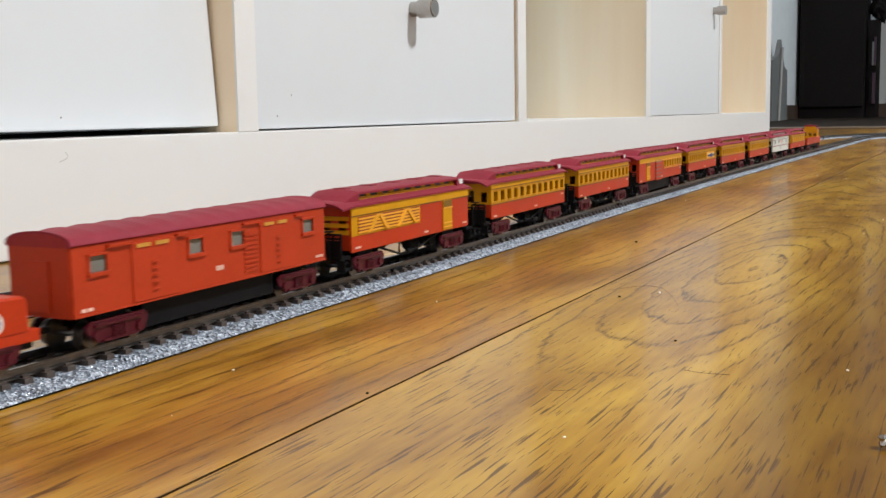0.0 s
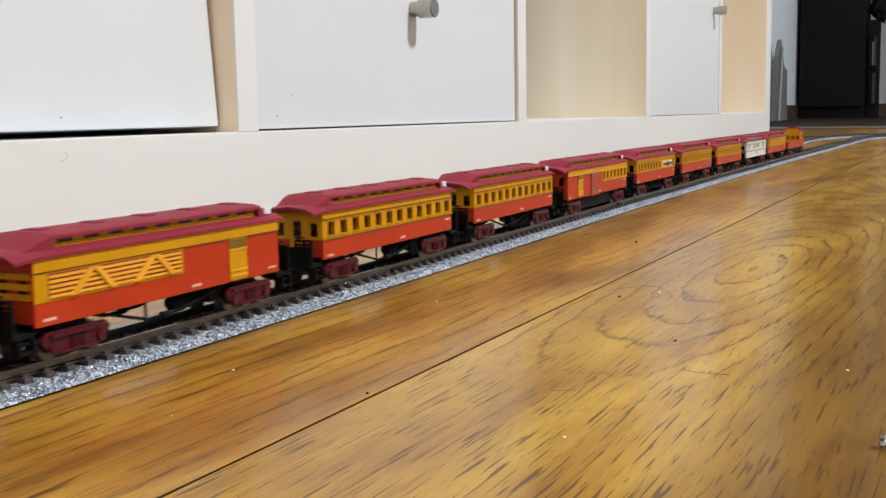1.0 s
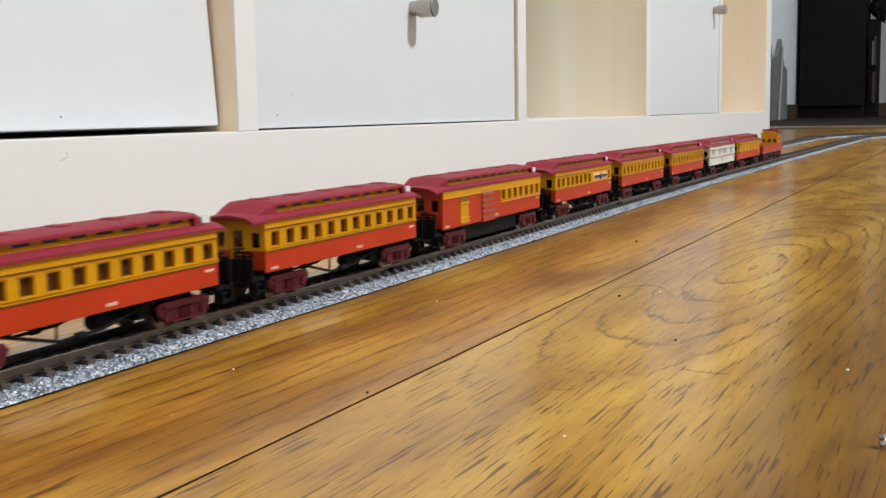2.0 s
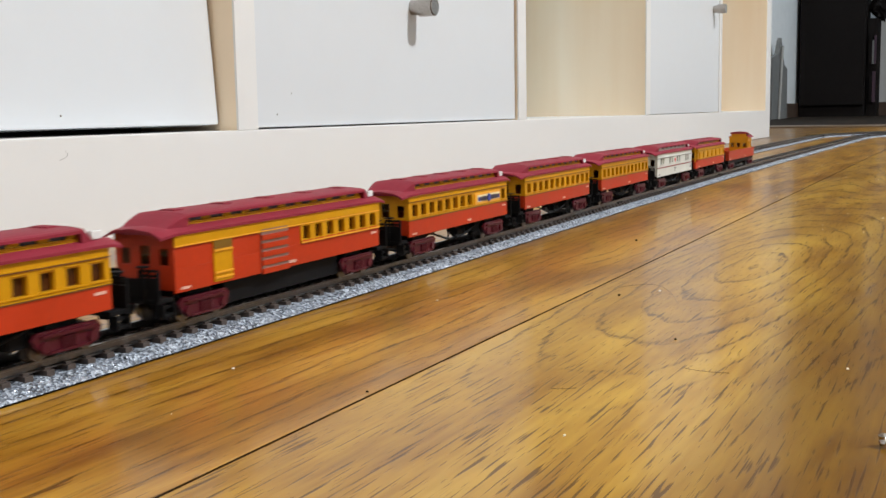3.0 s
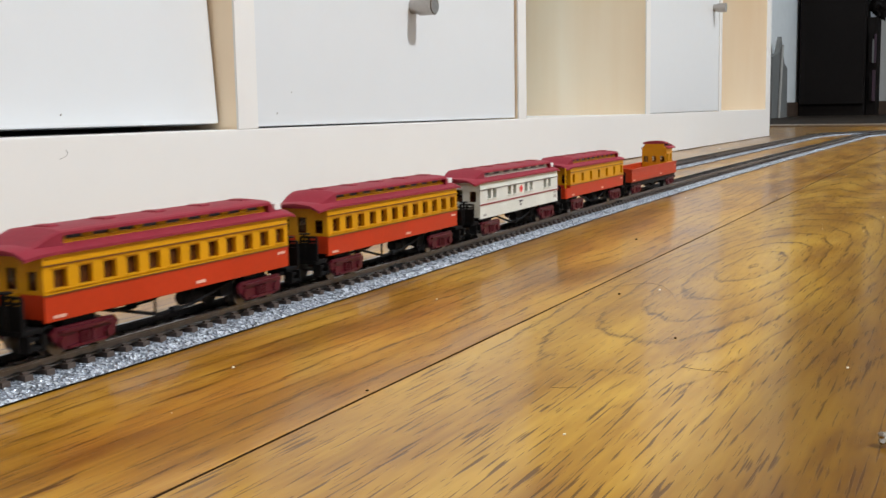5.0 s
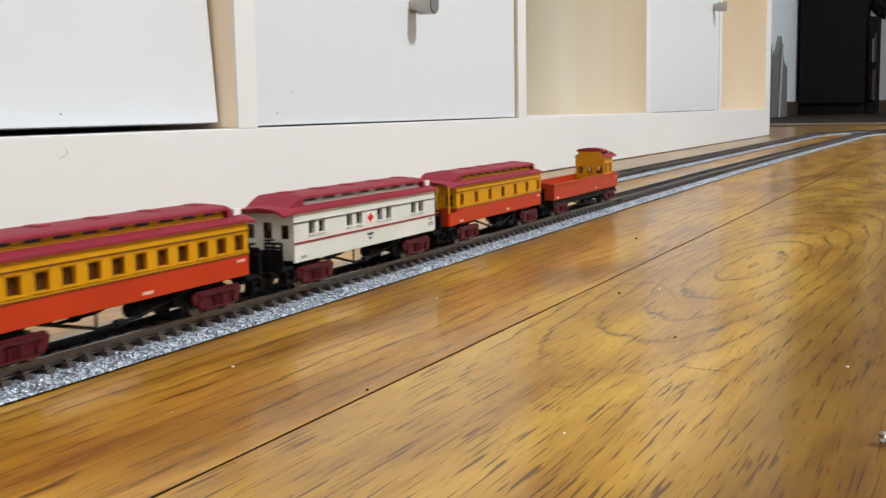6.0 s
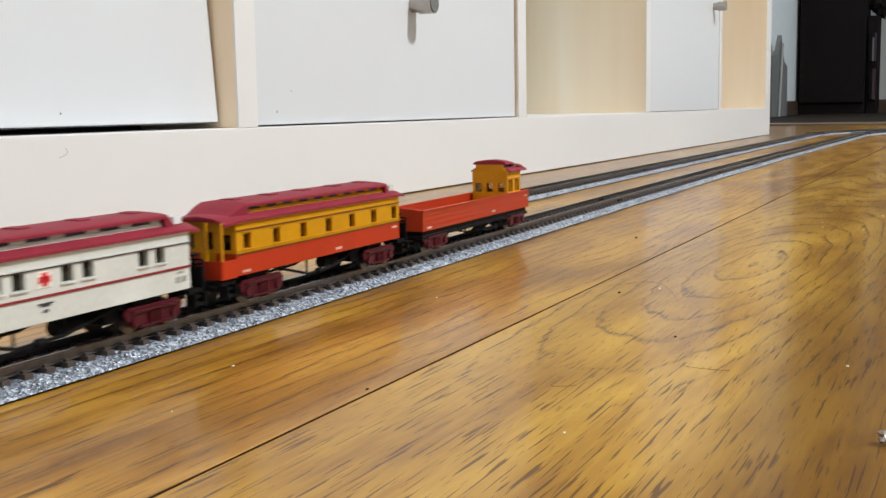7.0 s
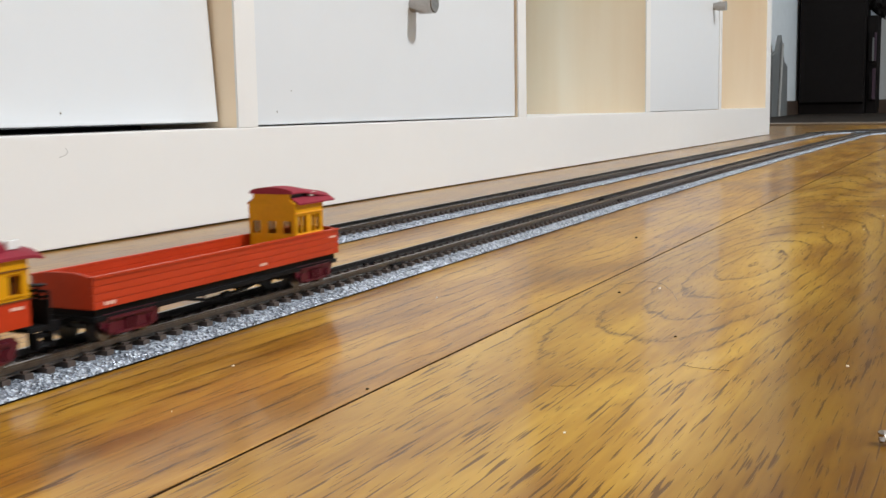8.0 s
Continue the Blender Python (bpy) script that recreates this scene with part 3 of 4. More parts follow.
def coach(xl, xr, label, windows, sign=False, apron=False):
    L = xr - xl
    c = thing("passenger_car", label, "model railway car", GROUP)
    shell(c, L, ORANGE, YELLOW, windows, WZ)
    belts(c, L, YELLOW, (BELT, BELT + 0.0005, 0.0184))
    # Brown strips paint the mouldings' shading just below them.
    belts(c, L, SHADE_LINE, (BELT - 0.0003, 0.0181))
    platform(c, -L / 2, -1, ORANGE if apron else None), platform(c, L / 2, 1)
    clerestory_roof(c, L / 2, 0.0040, 0.0042, YELLOW, 9)
    running_gear(c, L)
    coupler(c, -L / 2 - 0.007, -1), coupler(c, L / 2 + 0.007, 1)
    for s in (-1, 1):
        bars(c, s, -L / 2 + 0.0022, 0.0079, 3, 0.0034, 0.0006, MARK)
        bars(c, s, 0.004, 0.0082, 3, 0.0034, 0.0007, MARK)
        bars(c, s, L / 2 - 0.0048, 0.0108, 3, 0.0034, 0.0006, MARK)
        if sign:
            x0, x1 = 0.1235 * L, 0.408 * L
            panel = part("sign_panel", side_box(B(), s, x0, x1, BELT + 0.0006, 0.0174, 0.0003, 0.0003), GOLD, c, "yellow panel for the sign")
            part("sign", side_box(B(), s, x0 + 0.0020, x1 - 0.0008, BELT + 0.0014, 0.0166, 0.0004, 0.0002), SIGNCARD, panel, "cream sign with a dark winged shape")
            xm = (x0 + x1) / 2 + 0.0006
            wing = [(0.0, 0.0146), (0.003, 0.0144), (0.0090, 0.0146), (0.0094, 0.0158), (0.004, 0.0160), (0.0, 0.0157)]
            line = [(xm + u, z) for u, z in wing] + [(xm - u, z) for u, z in reversed(wing[1:-1])]
            bm = loft(B(), [[(u, y, z) for u, z in line] for y in (s * (HALF + 0.0002), s * (HALF + 0.0006))])
            part("winged_emblem", bm, INK, panel)
            bm = B()
            rod(bm, (xm, s * (HALF + 0.0001), 0.0152), (xm, s * (HALF + 0.0008), 0.0152), 0.0014, 14)
            part("emblem_disc", bm, BLUE, panel)
            for q in (-1, 1):
                part("wing_tip", side_box(B(), s, min(xm + q * 0.0086, xm + q * 0.0097), max(xm + q * 0.0086, xm + q * 0.0097), 0.0145, 0.0159, 0.0007), BLUE, panel, "blue wing tip")
    cars.append((c, (xl + xr) / 2))
    return c


def sanitary_car(xl, xr):
    """The off-white car with a red cross."""
    L = xr - xl
    c = thing("hospital_car", "off-white model hospital car with a red cross and dark red stripe", "model railway car", GROUP)
    f = [0.105, 0.165, 0.342, 0.408, 0.555, 0.622, 0.818, 0.882]
    windows = [(-L / 2 + t * L - 0.0016, -L / 2 + t * L + 0.0016) for t in f]
    shell(c, L, CREAM, CREAM, windows, (0.0142, 0.0176), 0.0127, glazing=SMOKE_PANE)
    belts(c, L, CREAM, (0.0178,))
    belts(c, L, INK, (0.01755,))
    for s in (-1, 1):
        part("stripe", side_box(B(), s, -L / 2, L / 2, 0.0121, 0.0126, 0.0002), STRIPE, c, "dark red stripe")
        xm = -L / 2 + 0.482 * L
        bm = B()
        side_box(bm, s, xm - 0.0019, xm + 0.0019, 0.0140, 0.0172, 0.00015)
        badge = part("badge", bm, PALE, c, "white square badge")
        bm = B()
        side_box(bm, s, xm - 0.0006, xm + 0.0006, 0.0143, 0.0169, 0.0003), side_box(bm, s, xm - 0.0015, xm + 0.0015, 0.0150, 0.0162, 0.0003)
        part("red_cross", bm, SIGNAL, badge, "signal red cross")
        bm = B()
        side_box(bm, s, xm - 0.0020, xm + 0.0020, 0.0108, 0.0111, 0.00015), side_box(bm, s, xm - 0.0012, xm + 0.0012, 0.0104, 0.0108, 0.00015)
        side_box(bm, s, xm - 0.0006, xm + 0.0006, 0.0092, 0.0098, 0.00015)
        part("emblem", bm, INK, c)
        bars(c, s, -L / 2 + 0.003, 0.0082, 2, 0.0030, 0.0007, SCUFF)
        bars(c, s, L / 2 - 0.0050, 0.0092, 2, 0.0040, 0.0012, SCUFF)
        bars(c, s, L / 2 - 0.0045, 0.0111, 2, 0.0024, 0.0005, SCUFF)
    platform(c, -L / 2, -1), platform(c, L / 2, 1)
    clerestory_roof(c, L / 2, 0.0040, 0.0042, CREAM, 7)
    running_gear(c, L)
    coupler(c, -L / 2 - 0.007, -1), coupler(c, L / 2 + 0.007, 1)
    cars.append((c, (xl + xr) / 2))


def stock_car(xl, xr):
    """Orange-red car with yellow slatted sides and a yellow door."""
    L = xr - xl
    c = thing("slatted_express_car", "orange-red model car with yellow slatted side and yellow door", "model railway car", GROUP)
    shell(c, L, ORANGE, ORANGE, [], (0, 0), 0.0119)
    for s in (-1, 1):
        part("letterboard", side_box(B(), s, -L / 2, L / 2, 0.0178, EAVE - 0.0002, 0.0003, 0.0004), YELLOW, c, "ochre yellow letterboard")
        # Brown strip that paints the shading below the letterboard.
        part("moulding", side_box(B(), s, -L / 2, L / 2, 0.0175, 0.0178, 0.00025, 0.0004), SHADE_LINE, c)
        xa, xb = -L / 2 + 0.045 * L, -L / 2 + 0.527 * L
        part("corner_panel", side_box(B(), s, -L / 2, xb + 0.0008, 0.0119, 0.0176, 0.00012), YELLOW, c, "ochre yellow side panel")
        part("opening", side_box(B(), s, xa, xb, 0.0124, 0.0172, 0.0002), STRIPE, c, "dark red gaps between the slats")
        for k in range(5):
            z = 0.0124 + 0.0048 * (k + 0.1) / 5
            part("slat", side_box(B(), s, xa, xb, z, z + 0.00055, 0.00045, 0.0003), GOLD, c)
        for a, b in ((0.16, 0.29), (0.44, 0.32), (0.62, 0.76), (0.92, 0.79)):
            x0, x1 = xa + (xb - xa) * a, xa + (xb - xa) * b
            bm = B()
            w = 0.0009
            ya, yb = s * (HALF + 0.0004), s * (HALF + 0.0008)
            loft(bm, [[(x0 - w, y, 0.0124), (x0 + w, y, 0.0124), (x1 + w, y, 0.0172), (x1 - w, y, 0.0172)] for y in (ya, yb)])
            part("brace", bm, GOLD, c)
        d0, d1 = -L / 2 + 0.745 * L, -L / 2 + 0.830 * L
        door = part("door", side_box(B(), s, d0, d1, SILL + 0.0004, 0.0176, 0.0003, 0.0005), YELLOW, c, "ochre yellow sliding door")
        for z in (0.0085, 0.0098, 0.0148):
            part("door_rail", side_box(B(), s, d0, d1, z, z + 0.0004, 0.0005), GOLD, door)
        # Darker ochre piece painting the shade on the door's upper part.
        part("door_window", side_box(B(), s, d0 + 0.0002, d1 - 0.0002, 0.0153, 0.0175, 0.0004), OLIVE, door)
        bars(c, s, -L / 2 + 0.002, 0.0082, 3, 0.0034, 0.0006, MARK), bars(c, s, 0.006, 0.0082, 3, 0.0034, 0.0006, MARK), bars(c, s, L / 2 - 0.0046, 0.0084, 3, 0.0034, 0.0006, MARK)
    for e in (-1, 1):
        for z in (0.0125, 0.0145, 0.0165):
            part("end_slat", box(B(), min(e * L / 2, e * (L / 2 + 0.0004)), max(e * L / 2, e * (L / 2 + 0.0004)), -0.0075, 0.0075, z, z + 0.0012), YELLOW, c)
    platform(c, -L / 2, -1), platform(c, L / 2, 1)
    clerestory_roof(c, L / 2, 0.0040, 0.0042, YELLOW, 9)
    running_gear(c, L)
    coupler(c, -L / 2 - 0.007, -1), coupler(c, L / 2 + 0.007, 1)
    cars.append((c, (xl + xr) / 2))


def combine_car(xl, xr):
    """Half baggage, half passenger car."""
    L = xr - xl
    c = thing("baggage_coach", "orange-red model car with yellow door, louvred hatch and seven windows", "model railway car", GROUP)
    windows = row(-L / 2 + 0.576 * L, L / 2 - 0.042 * L, 7, 0.0034)
    shell(c, L, ORANGE, ORANGE, [(a - 0.0003, b + 0.0003) for a, b in windows], (WZ[0] - 0.0002, WZ[1] + 0.0002))
    for s in (-1, 1):
        part("letterboard", side_box(B(), s, -L / 2, L / 2, 0.0178, EAVE - 0.0002, 0.0003, 0.0004), YELLOW, c, "ochre yellow letterboard")
        part("moulding", side_box(B(), s, -L / 2, L / 2, 0.0176, 0.0179, 0.00045, 0.0003), GOLD, c)
        holes = [(a, b, *WZ) for a, b in windows]
        part("window_band", pierced(B(), -L / 2 + 0.545 * L, L / 2, BELT, 0.0176, holes, lambda u, z, k, s=s: (u, s * (HALF + 0.00025 - 0.0013 * k), z)), YELLOW, c, "ochre yellow window band")
        part("moulding", side_box(B(), s, -L / 2 + 0.545 * L, L / 2, BELT, BELT + 0.0004, 0.0005, 0.0004), GOLD, c)
        d0, d1 = -L / 2 + 0.148 * L, -L / 2 + 0.224 * L
        door = part("door", side_box(B(), s, d0, d1, SILL + 0.0006, 0.0176, 0.0003, 0.0005), YELLOW, c, "ochre yellow sliding door")
        for z in (0.0086, 0.0098, 0.0150):
            part("door_rail", side_box(B(), s, d0, d1, z, z + 0.0005, 0.0006), GOLD, door)
        # Shade at the top of the door, laid on as darker ochre.
        part("door_window", side_box(B(), s, d0 + 0.0001, d1 - 0.0001, 0.0156, 0.0175, 0.0004), OLIVE, door)
        l0, l1 = -L / 2 + 0.353 * L, -L / 2 + 0.479 * L
        hatch = part("louvred_hatch", side_box(B(), s, l0, l1, SILL - 0.0002, 0.0182, 0.00035, 0.0006), SLATE, c, "dark grey louvred hatch")
        for k in range(5):
            z = SILL - 0.0002 + 0.0021 * k
            part("hatch_rib", side_box(B(), s, l0, l1, z, z + 0.0013, 0.0006, 0.0004), ORANGE, hatch)
        bars(c, s, -L / 2 + 0.002, 0.0079, 3, 0.0034, 0.0006, MARK), bars(c, s, -L / 2 + 0.485 * L, 0.0082, 3, 0.0034, 0.0007, MARK), bars(c, s, L / 2 - 0.0046, 0.0112, 3, 0.0034, 0.0006, MARK)
    platform(c, -L / 2, -1), platform(c, L / 2, 1)
    clerestory_roof(c, L / 2, 0.0040, 0.0042, YELLOW, 10)
    running_gear(c, L, True)
    coupler(c, -L / 2 - 0.007, -1), coupler(c, L / 2 + 0.007, 1)
    cars.append((c, (xl + xr) / 2))


def baggage_car(xl, xr):
    """Brick-red arched-roof van."""
    L = xr - xl
    hl = L / 2
    top = 0.0220
    c = thing("baggage_car", "brick-red model baggage van with arched crimson roof", "model railway car", GROUP)
    part("floor", box(B(), -hl + 0.001, hl - 0.001, -HALF + 0.0007, HALF - 0.0007, SILL - 0.0002, SILL + 0.0004), BLACK, c)
    wins = [(-hl + t * L - 0.0024, -hl + t * L + 0.0024) for t in (0.0765, 0.41, 0.578, 0.911)]
    for s in (-1, 1):
        holes = [(a, b, 0.0158, 0.0192) for a, b in wins]
        wall = part("side_wall", pierced(B(), -hl, hl, SILL, top, holes, lambda u, z, k, s=s: (u, s * (HALF - 0.0006 * k), z)), BRICK, c)
        for a, b in wins:
            w = part("window", box(B(), a, b, min(s * (HALF - 0.0005), s * (HALF - 0.0003)), max(s * (HALF - 0.0005), s * (HALF - 0.0003)), 0.0158, 0.0192), FROSTED, wall)
            bm = B()
            side_box(bm, s, a - 0.0007, b + 0.0007, 0.0150, 0.0158, 0.0006, 0.0006), side_box(bm, s, a - 0.0006, b + 0.0006, 0.0192, 0.0197, 0.0005, 0.0005)
            side_box(bm, s, a - 0.0006, a, 0.0158, 0.0192, 0.0003, 0.0005), side_box(bm, s, b, b + 0.0006, 0.0158, 0.0192, 0.0003, 0.0005)
            part("window_frame", bm, BRICK, wall)
        for d0, d1 in ((0.182, 0.335), (0.677, 0.842)):
            x0, x1 = -hl + d0 * L, -hl + d1 * L
            door = part("sliding_door", side_box(B(), s, x0, x1, SILL + 0.0006, 0.0205, 0.0003, 0.0006), BRICK, c)
            part("door_track", side_box(B(), s, x1, x1 + 0.0040, 0.0204, 0.0210, 0.0008, 0.0008), BRICK, c)
            part("door_track", side_box(B(), s, x0 - 0.0072, x0, 0.0204, 0.0210, 0.0008, 0.0008), BRICK, c)
            bm = B()
            for k in range(5):
                z = 0.0098 + 0.0015 * k
                side_box(bm, s, (x0 + x1) / 2 - 0.0012, (x0 + x1) / 2 + 0.0008, z, z + 0.0003, 0.0008)
            part("rung", bm, BRICK, door)
            bars(c, s, x0 + 0.0014, 0.0194, 2, 0.0118, 0.0008, GILT, 0.0006)
        for k in range(9):
            z = 0.0088 + 0.0011 * k
            part("louvre", side_box(B(), s, -hl + 0.605 * L, -hl + 0.668 * L, z, z + 0.0005, 0.0003), BRICK, c)
        bars(c, s, -hl + 0.002, 0.0082, 2, 0.0036, 0.0007, MARK), bars(c, s, -hl + 0.487 * L, 0.0108, 3, 0.0030, 0.0011, MARK), bars(c, s, hl - 0.0046, 0.0084, 3, 0.0036, 0.0007, MARK)
        part("sill_strip", side_box(B(), s, -hl, hl, SILL, SILL + 0.0004, 0.0003), BRICK, c)
    for e in (-1, 1):
        bm = B()
        pts = [(y, SILL) for y in (-HALF + 0.0007, HALF - 0.0007)] + [(HALF * 0.97 * math.cos(math.pi * i / 10), top + 0.0021 * math.sin(math.pi * i / 10)) for i in range(11)]
        loft(bm, [[(e * (hl + 0.0004), y, z) for y, z in pts], [(e * (hl - 0.0008), y, z) for y, z in pts]])
        end = part("end_wall", bm, BRICK, c)
        part("end_door", box(B(), min(e * hl, e * (hl + 0.0008)), max(e * hl, e * (hl + 0.0008)), -0.0028, 0.0028, SILL + 0.001, 0.0187), BRICK, end)
        coupler(c, e * (hl - 0.001), e)
    rings = []
    for i in range(61):
        x = -hl - 0.0004 + (L + 0.0008) * i / 60
        lift = 0.00035 * (1 if i % 5 == 0 else 0)
        rings.append([(x, (HALF + 0.0005) * math.cos(math.pi * j / 12), top - 0.0002 + (0.0025 + lift) * math.sin(math.pi * j / 12) ** 0.8) for j in range(13)] + [(x, -HALF, top - 0.0006), (x, HALF, top - 0.0006)])
    part("roof", loft(B(), rings), CRIMSON, c, "ribbed crimson arched roof", True)
    bogie(c, -hl + 0.0130), bogie(c, hl - 0.0125)
    part("underframe", box(B(), -hl + 0.022, hl - 0.022, -0.0062, 0.0062, 0.0014, 0.0072, 0.0004), BLACK, c)
    cars.append((c, (xl + xr) / 2))


def tender(xl, xr):
    """The orange-red tender ahead of the van."""
    L = xr - xl
    hl = L / 2
    c = thing("tender", "orange-red model locomotive tender with black frame", "model railway car", GROUP)
    bm = B()
    loft(bm, [[(x, -HALF, SILL), (x, HALF, SILL), (x, HALF, z), (x, HALF - 0.0006, z + 0.0004), (x, -HALF + 0.0006, z + 0.0004), (x, -HALF, z)] for x, z in ((-hl, 0.0150), (-hl + 0.030, 0.0150), (hl - 0.0035, 0.0135), (hl - 0.0030, 0.0130))])
    part("tank", bm, ORANGE, c, "orange-red water tank")
    part("coal_bunker", box(B(), -hl + 0.006, hl - 0.014, -0.0060, 0.0060, 0.0138, 0.0158, 0.0006), CRIMSON, c)
    part("frame", box(B(), -hl, hl, -0.0081, 0.0081, 0.0050, SILL, 0.0003), ORANGE, c)
    part("underframe", box(B(), -hl + 0.002, hl - 0.001, -0.0070, 0.0070, 0.0036, 0.0052, 0.0003), BLACK, c)
    for s in (-1, 1):
        bm = B()
        rod(bm, (hl - 0.0112, s * (HALF - 0.0001), 0.0098), (hl - 0.0112, s * (HALF + 0.0002), 0.0098), 0.0022, 20)
        part("emblem_disc", bm, PALE, c, "round pale emblem")
        bm = B()
        rod(bm, (hl - 0.0112, s * HALF, 0.0098), (hl - 0.0112, s * (HALF + 0.0004), 0.0098), 0.0014, 18)
        part("emblem_centre", bm, BLUE, c, "blue emblem centre")
    bogie(c, -hl + 0.012), bogie(c, hl - 0.0135)
    coupler(c, hl - 0.001, 1)
    cars.append((c, (xl + xr) / 2))


def gondola(xl, xr):
    """The last car: open boards with a small lookout hut on its rear end."""
    L = xr - xl
    hl = L / 2
    rim = 0.0137
    c = thing("gondola_car", "orange-red model gondola with a yellow lookout hut at its end", "model railway car", GROUP)
    part("floor", box(B(), -hl + 0.001, hl - 0.001, -0.0074, 0.0074, 0.0056, 0.0076), BLACK, c)
    part("deck", box(B(), -hl + 0.001, hl - 0.001, -0.0074, 0.0074, 0.0076, 0.0080), BRICK, c)
    n = 4
    for s in (-1, 1):
        for k in range(n):
            z0 = SILL + (rim - SILL) * k / n
            z1 = SILL + (rim - SILL) * (k + 1) / n - 0.00013
            y0, y1 = sorted((s * HALF, s * (HALF - 0.0008)))
            part("side_board", box(B(), -hl, hl, y0, y1, z0, z1, 0.00012), BRICK, c)
        y0, y1 = sorted((s * (HALF - 0.0002), s * (HALF - 0.0007)))
        part("side_backing", box(B(), -hl + 0.0002, hl - 0.0002, y0, y1, SILL + 0.0001, rim - 0.0003), BRICK, c)
        bm = B()
        side_box(bm, s, -hl, hl, rim - 0.0001, rim + 0.0004, 0.0003, 0.0012)
        part("top_rail", bm, BRICK, c)
        bars(c, s, -hl + 0.003, 0.0079, 3, 0.0034, 0.0007, MARK), bars(c, s, 0.010, 0.0084, 3, 0.0030, 0.0007, MARK), bars(c, s, hl - 0.0046, 0.0118, 3, 0.0034, 0.0005, MARK)
    for e in (-1, 1):
        bm = B()
        pts = [(-0.0075, SILL), (0.0075, SILL)] + [(0.0075 * math.cos(math.pi * i / 12), 0.0134 + 0.0013 * math.sin(math.pi * i / 12) ** 0.7) for i in range(13)]
        loft(bm, [[(e * (hl - 0.0001), y, z) for y, z in pts], [(e * (hl - 0.0009), y, z) for y, z in pts]])
        part("end_board", bm, BRICK, c)
        coupler(c, e * (hl - 0.001), e)
    part("frame", box(B(), -hl + 0.0005, hl - 0.0005, -0.0079, 0.0079, 0.0046, 0.0057, 0.0002), BLACK, c)
    # hut
    h0, h1 = -hl + 0.795 * L, -hl + 0.935 * L
    w = 0.0072
    z0, zt, zc = 0.0080, 0.0222, 0.0250
    hut = part("hut", box(B(), h0 + 0.001, h1 - 0.001, -w + 0.001, w - 0.001, 0.0080, 0.0084), YELLOW, c, "ochre yellow lookout hut")
    pitch = (h1 - h0) / 2
    swin = [(h0 + pitch * (i + 0.5) - 0.0021, h0 + pitch * (i + 0.5) + 0.0021, 0.0145, 0.0190) for i in range(2)]
    for s in (-1, 1):
        part("hut_side", pierced(B(), h0, h1, z0, zt, swin, lambda u, z, k, s=s: (u, s * (w - 0.0006 * k), z)), YELLOW, hut)
        for h in swin:
            bm = B()
            for xx in ((h[0] + h[1]) / 2 - 0.0003,):
                box(bm, xx, xx + 0.0006, min(s * (w - 0.0005), s * (w - 0.0001)), max(s * (w - 0.0005), s * (w - 0.0001)), h[2], h[3])
            part("window_bar", bm, YELLOW, hut)
            part("window", box(B(), h[0], h[1], min(s * (w - 0.0008), s * (w - 0.0006)), max(s * (w - 0.0008), s * (w - 0.0006)), h[2], h[3]), PANE, hut)
        part("moulding", box(B(), h0, h1, min(s * w, s * (w + 0.0003)), max(s * w, s * (w + 0.0003)), 0.0138, 0.0143), GOLD, hut)
        part("moulding", box(B(), h0, h1, min(s * w, s * (w + 0.0003)), max(s * w, s * (w + 0.0003)), 0.0196, 0.0200), GOLD, hut)
    mid = h0 + 0.42 * (h1 - h0)
    for x, e in ((h0, -1), (h1, 1)):
        ewin = [(y - 0.0013, y + 0.0013, 0.0145, 0.0178) for y in (-0.0048, 0.0, 0.0048)]
        part("hut_end", pierced(B(), -w, w, z0, zt, ewin, lambda u, z, k, x=x, e=e: (x - e * (0.0006 * k - 0.0003), u, z)), YELLOW, hut)
        for q in ewin:
            part("window", box(B(), x - 0.0002, x, q[0], q[1], q[2], q[3]), PANE, hut)
        bm = B()
        zk = zc if e < 0 else zt + 0.0014
        pts = [(-w - 0.0004, zt), (w + 0.0004, zt), (0.0060, zt + 0.0010), (0.0057, zt + 0.0012), (0.0057, zk), (0.0030, zk + 0.0009), (0, zk + 0.0012), (-0.0030, zk + 0.0009), (-0.0057, zk), (-0.0057, zt + 0.0012), (-0.0060, zt + 0.0010)]
        loft(bm, [[(x + e * 0.0003, y, z) for y, z in pts], [(x - e * 0.0004, y, z) for y, z in pts]])
        part("gable", bm, YELLOW, hut)
    for s in (-1, 1):
        bm = B()
        loft(bm, [[(x, s * (w + 0.0010), zt - 0.0002), (x, s * 0.0058, zt + 0.0013), (x, s * 0.0058, zt + 0.0017), (x, s * (w + 0.0010), zt + 0.0002)] for x in (h0 + 0.0005, h1 + 0.0050)])
        part("deck_roof", bm, CRIMSON, hut, "crimson lower roof")
        bm = loft(B(), [[(x, y, z) for x, z in ((h0 + 0.0005, zt), (h1 - 0.0005, zt), (h1 - 0.0005, zt + 0.0012), (mid, zc - 0.0001), (h0 + 0.0005, zc - 0.0001))] for y in (s * 0.0046, s * 0.0050)])
        part("clerestory_wall", bm, INK, hut, "dark clerestory opening")
        part("clerestory_sill", box(B(), h0 + 0.0005, h1 - 0.0010, min(s * 0.0052, s * 0.0060), max(s * 0.0052, s * 0.0060), zt + 0.0008, zt + 0.0015), YELLOW, hut)
    bm = B()
    loft(bm, [[(x, 0.0068 * math.cos(math.pi * j / 8), z + 0.0003 + 0.0014 * math.sin(math.pi * j / 8)) for j in range(9)] + [(x, -0.0068, z - 0.0001), (x, 0.0068, z - 0.0001)]
              for x, z in ((h0 - 0.0004, zc), (mid, zc), (h1 - 0.0005, zt + 0.0016), (h1 + 0.0045, zt + 0.0009))])
    part("upper_roof", bm, CRIMSON, hut, "crimson upper roof")
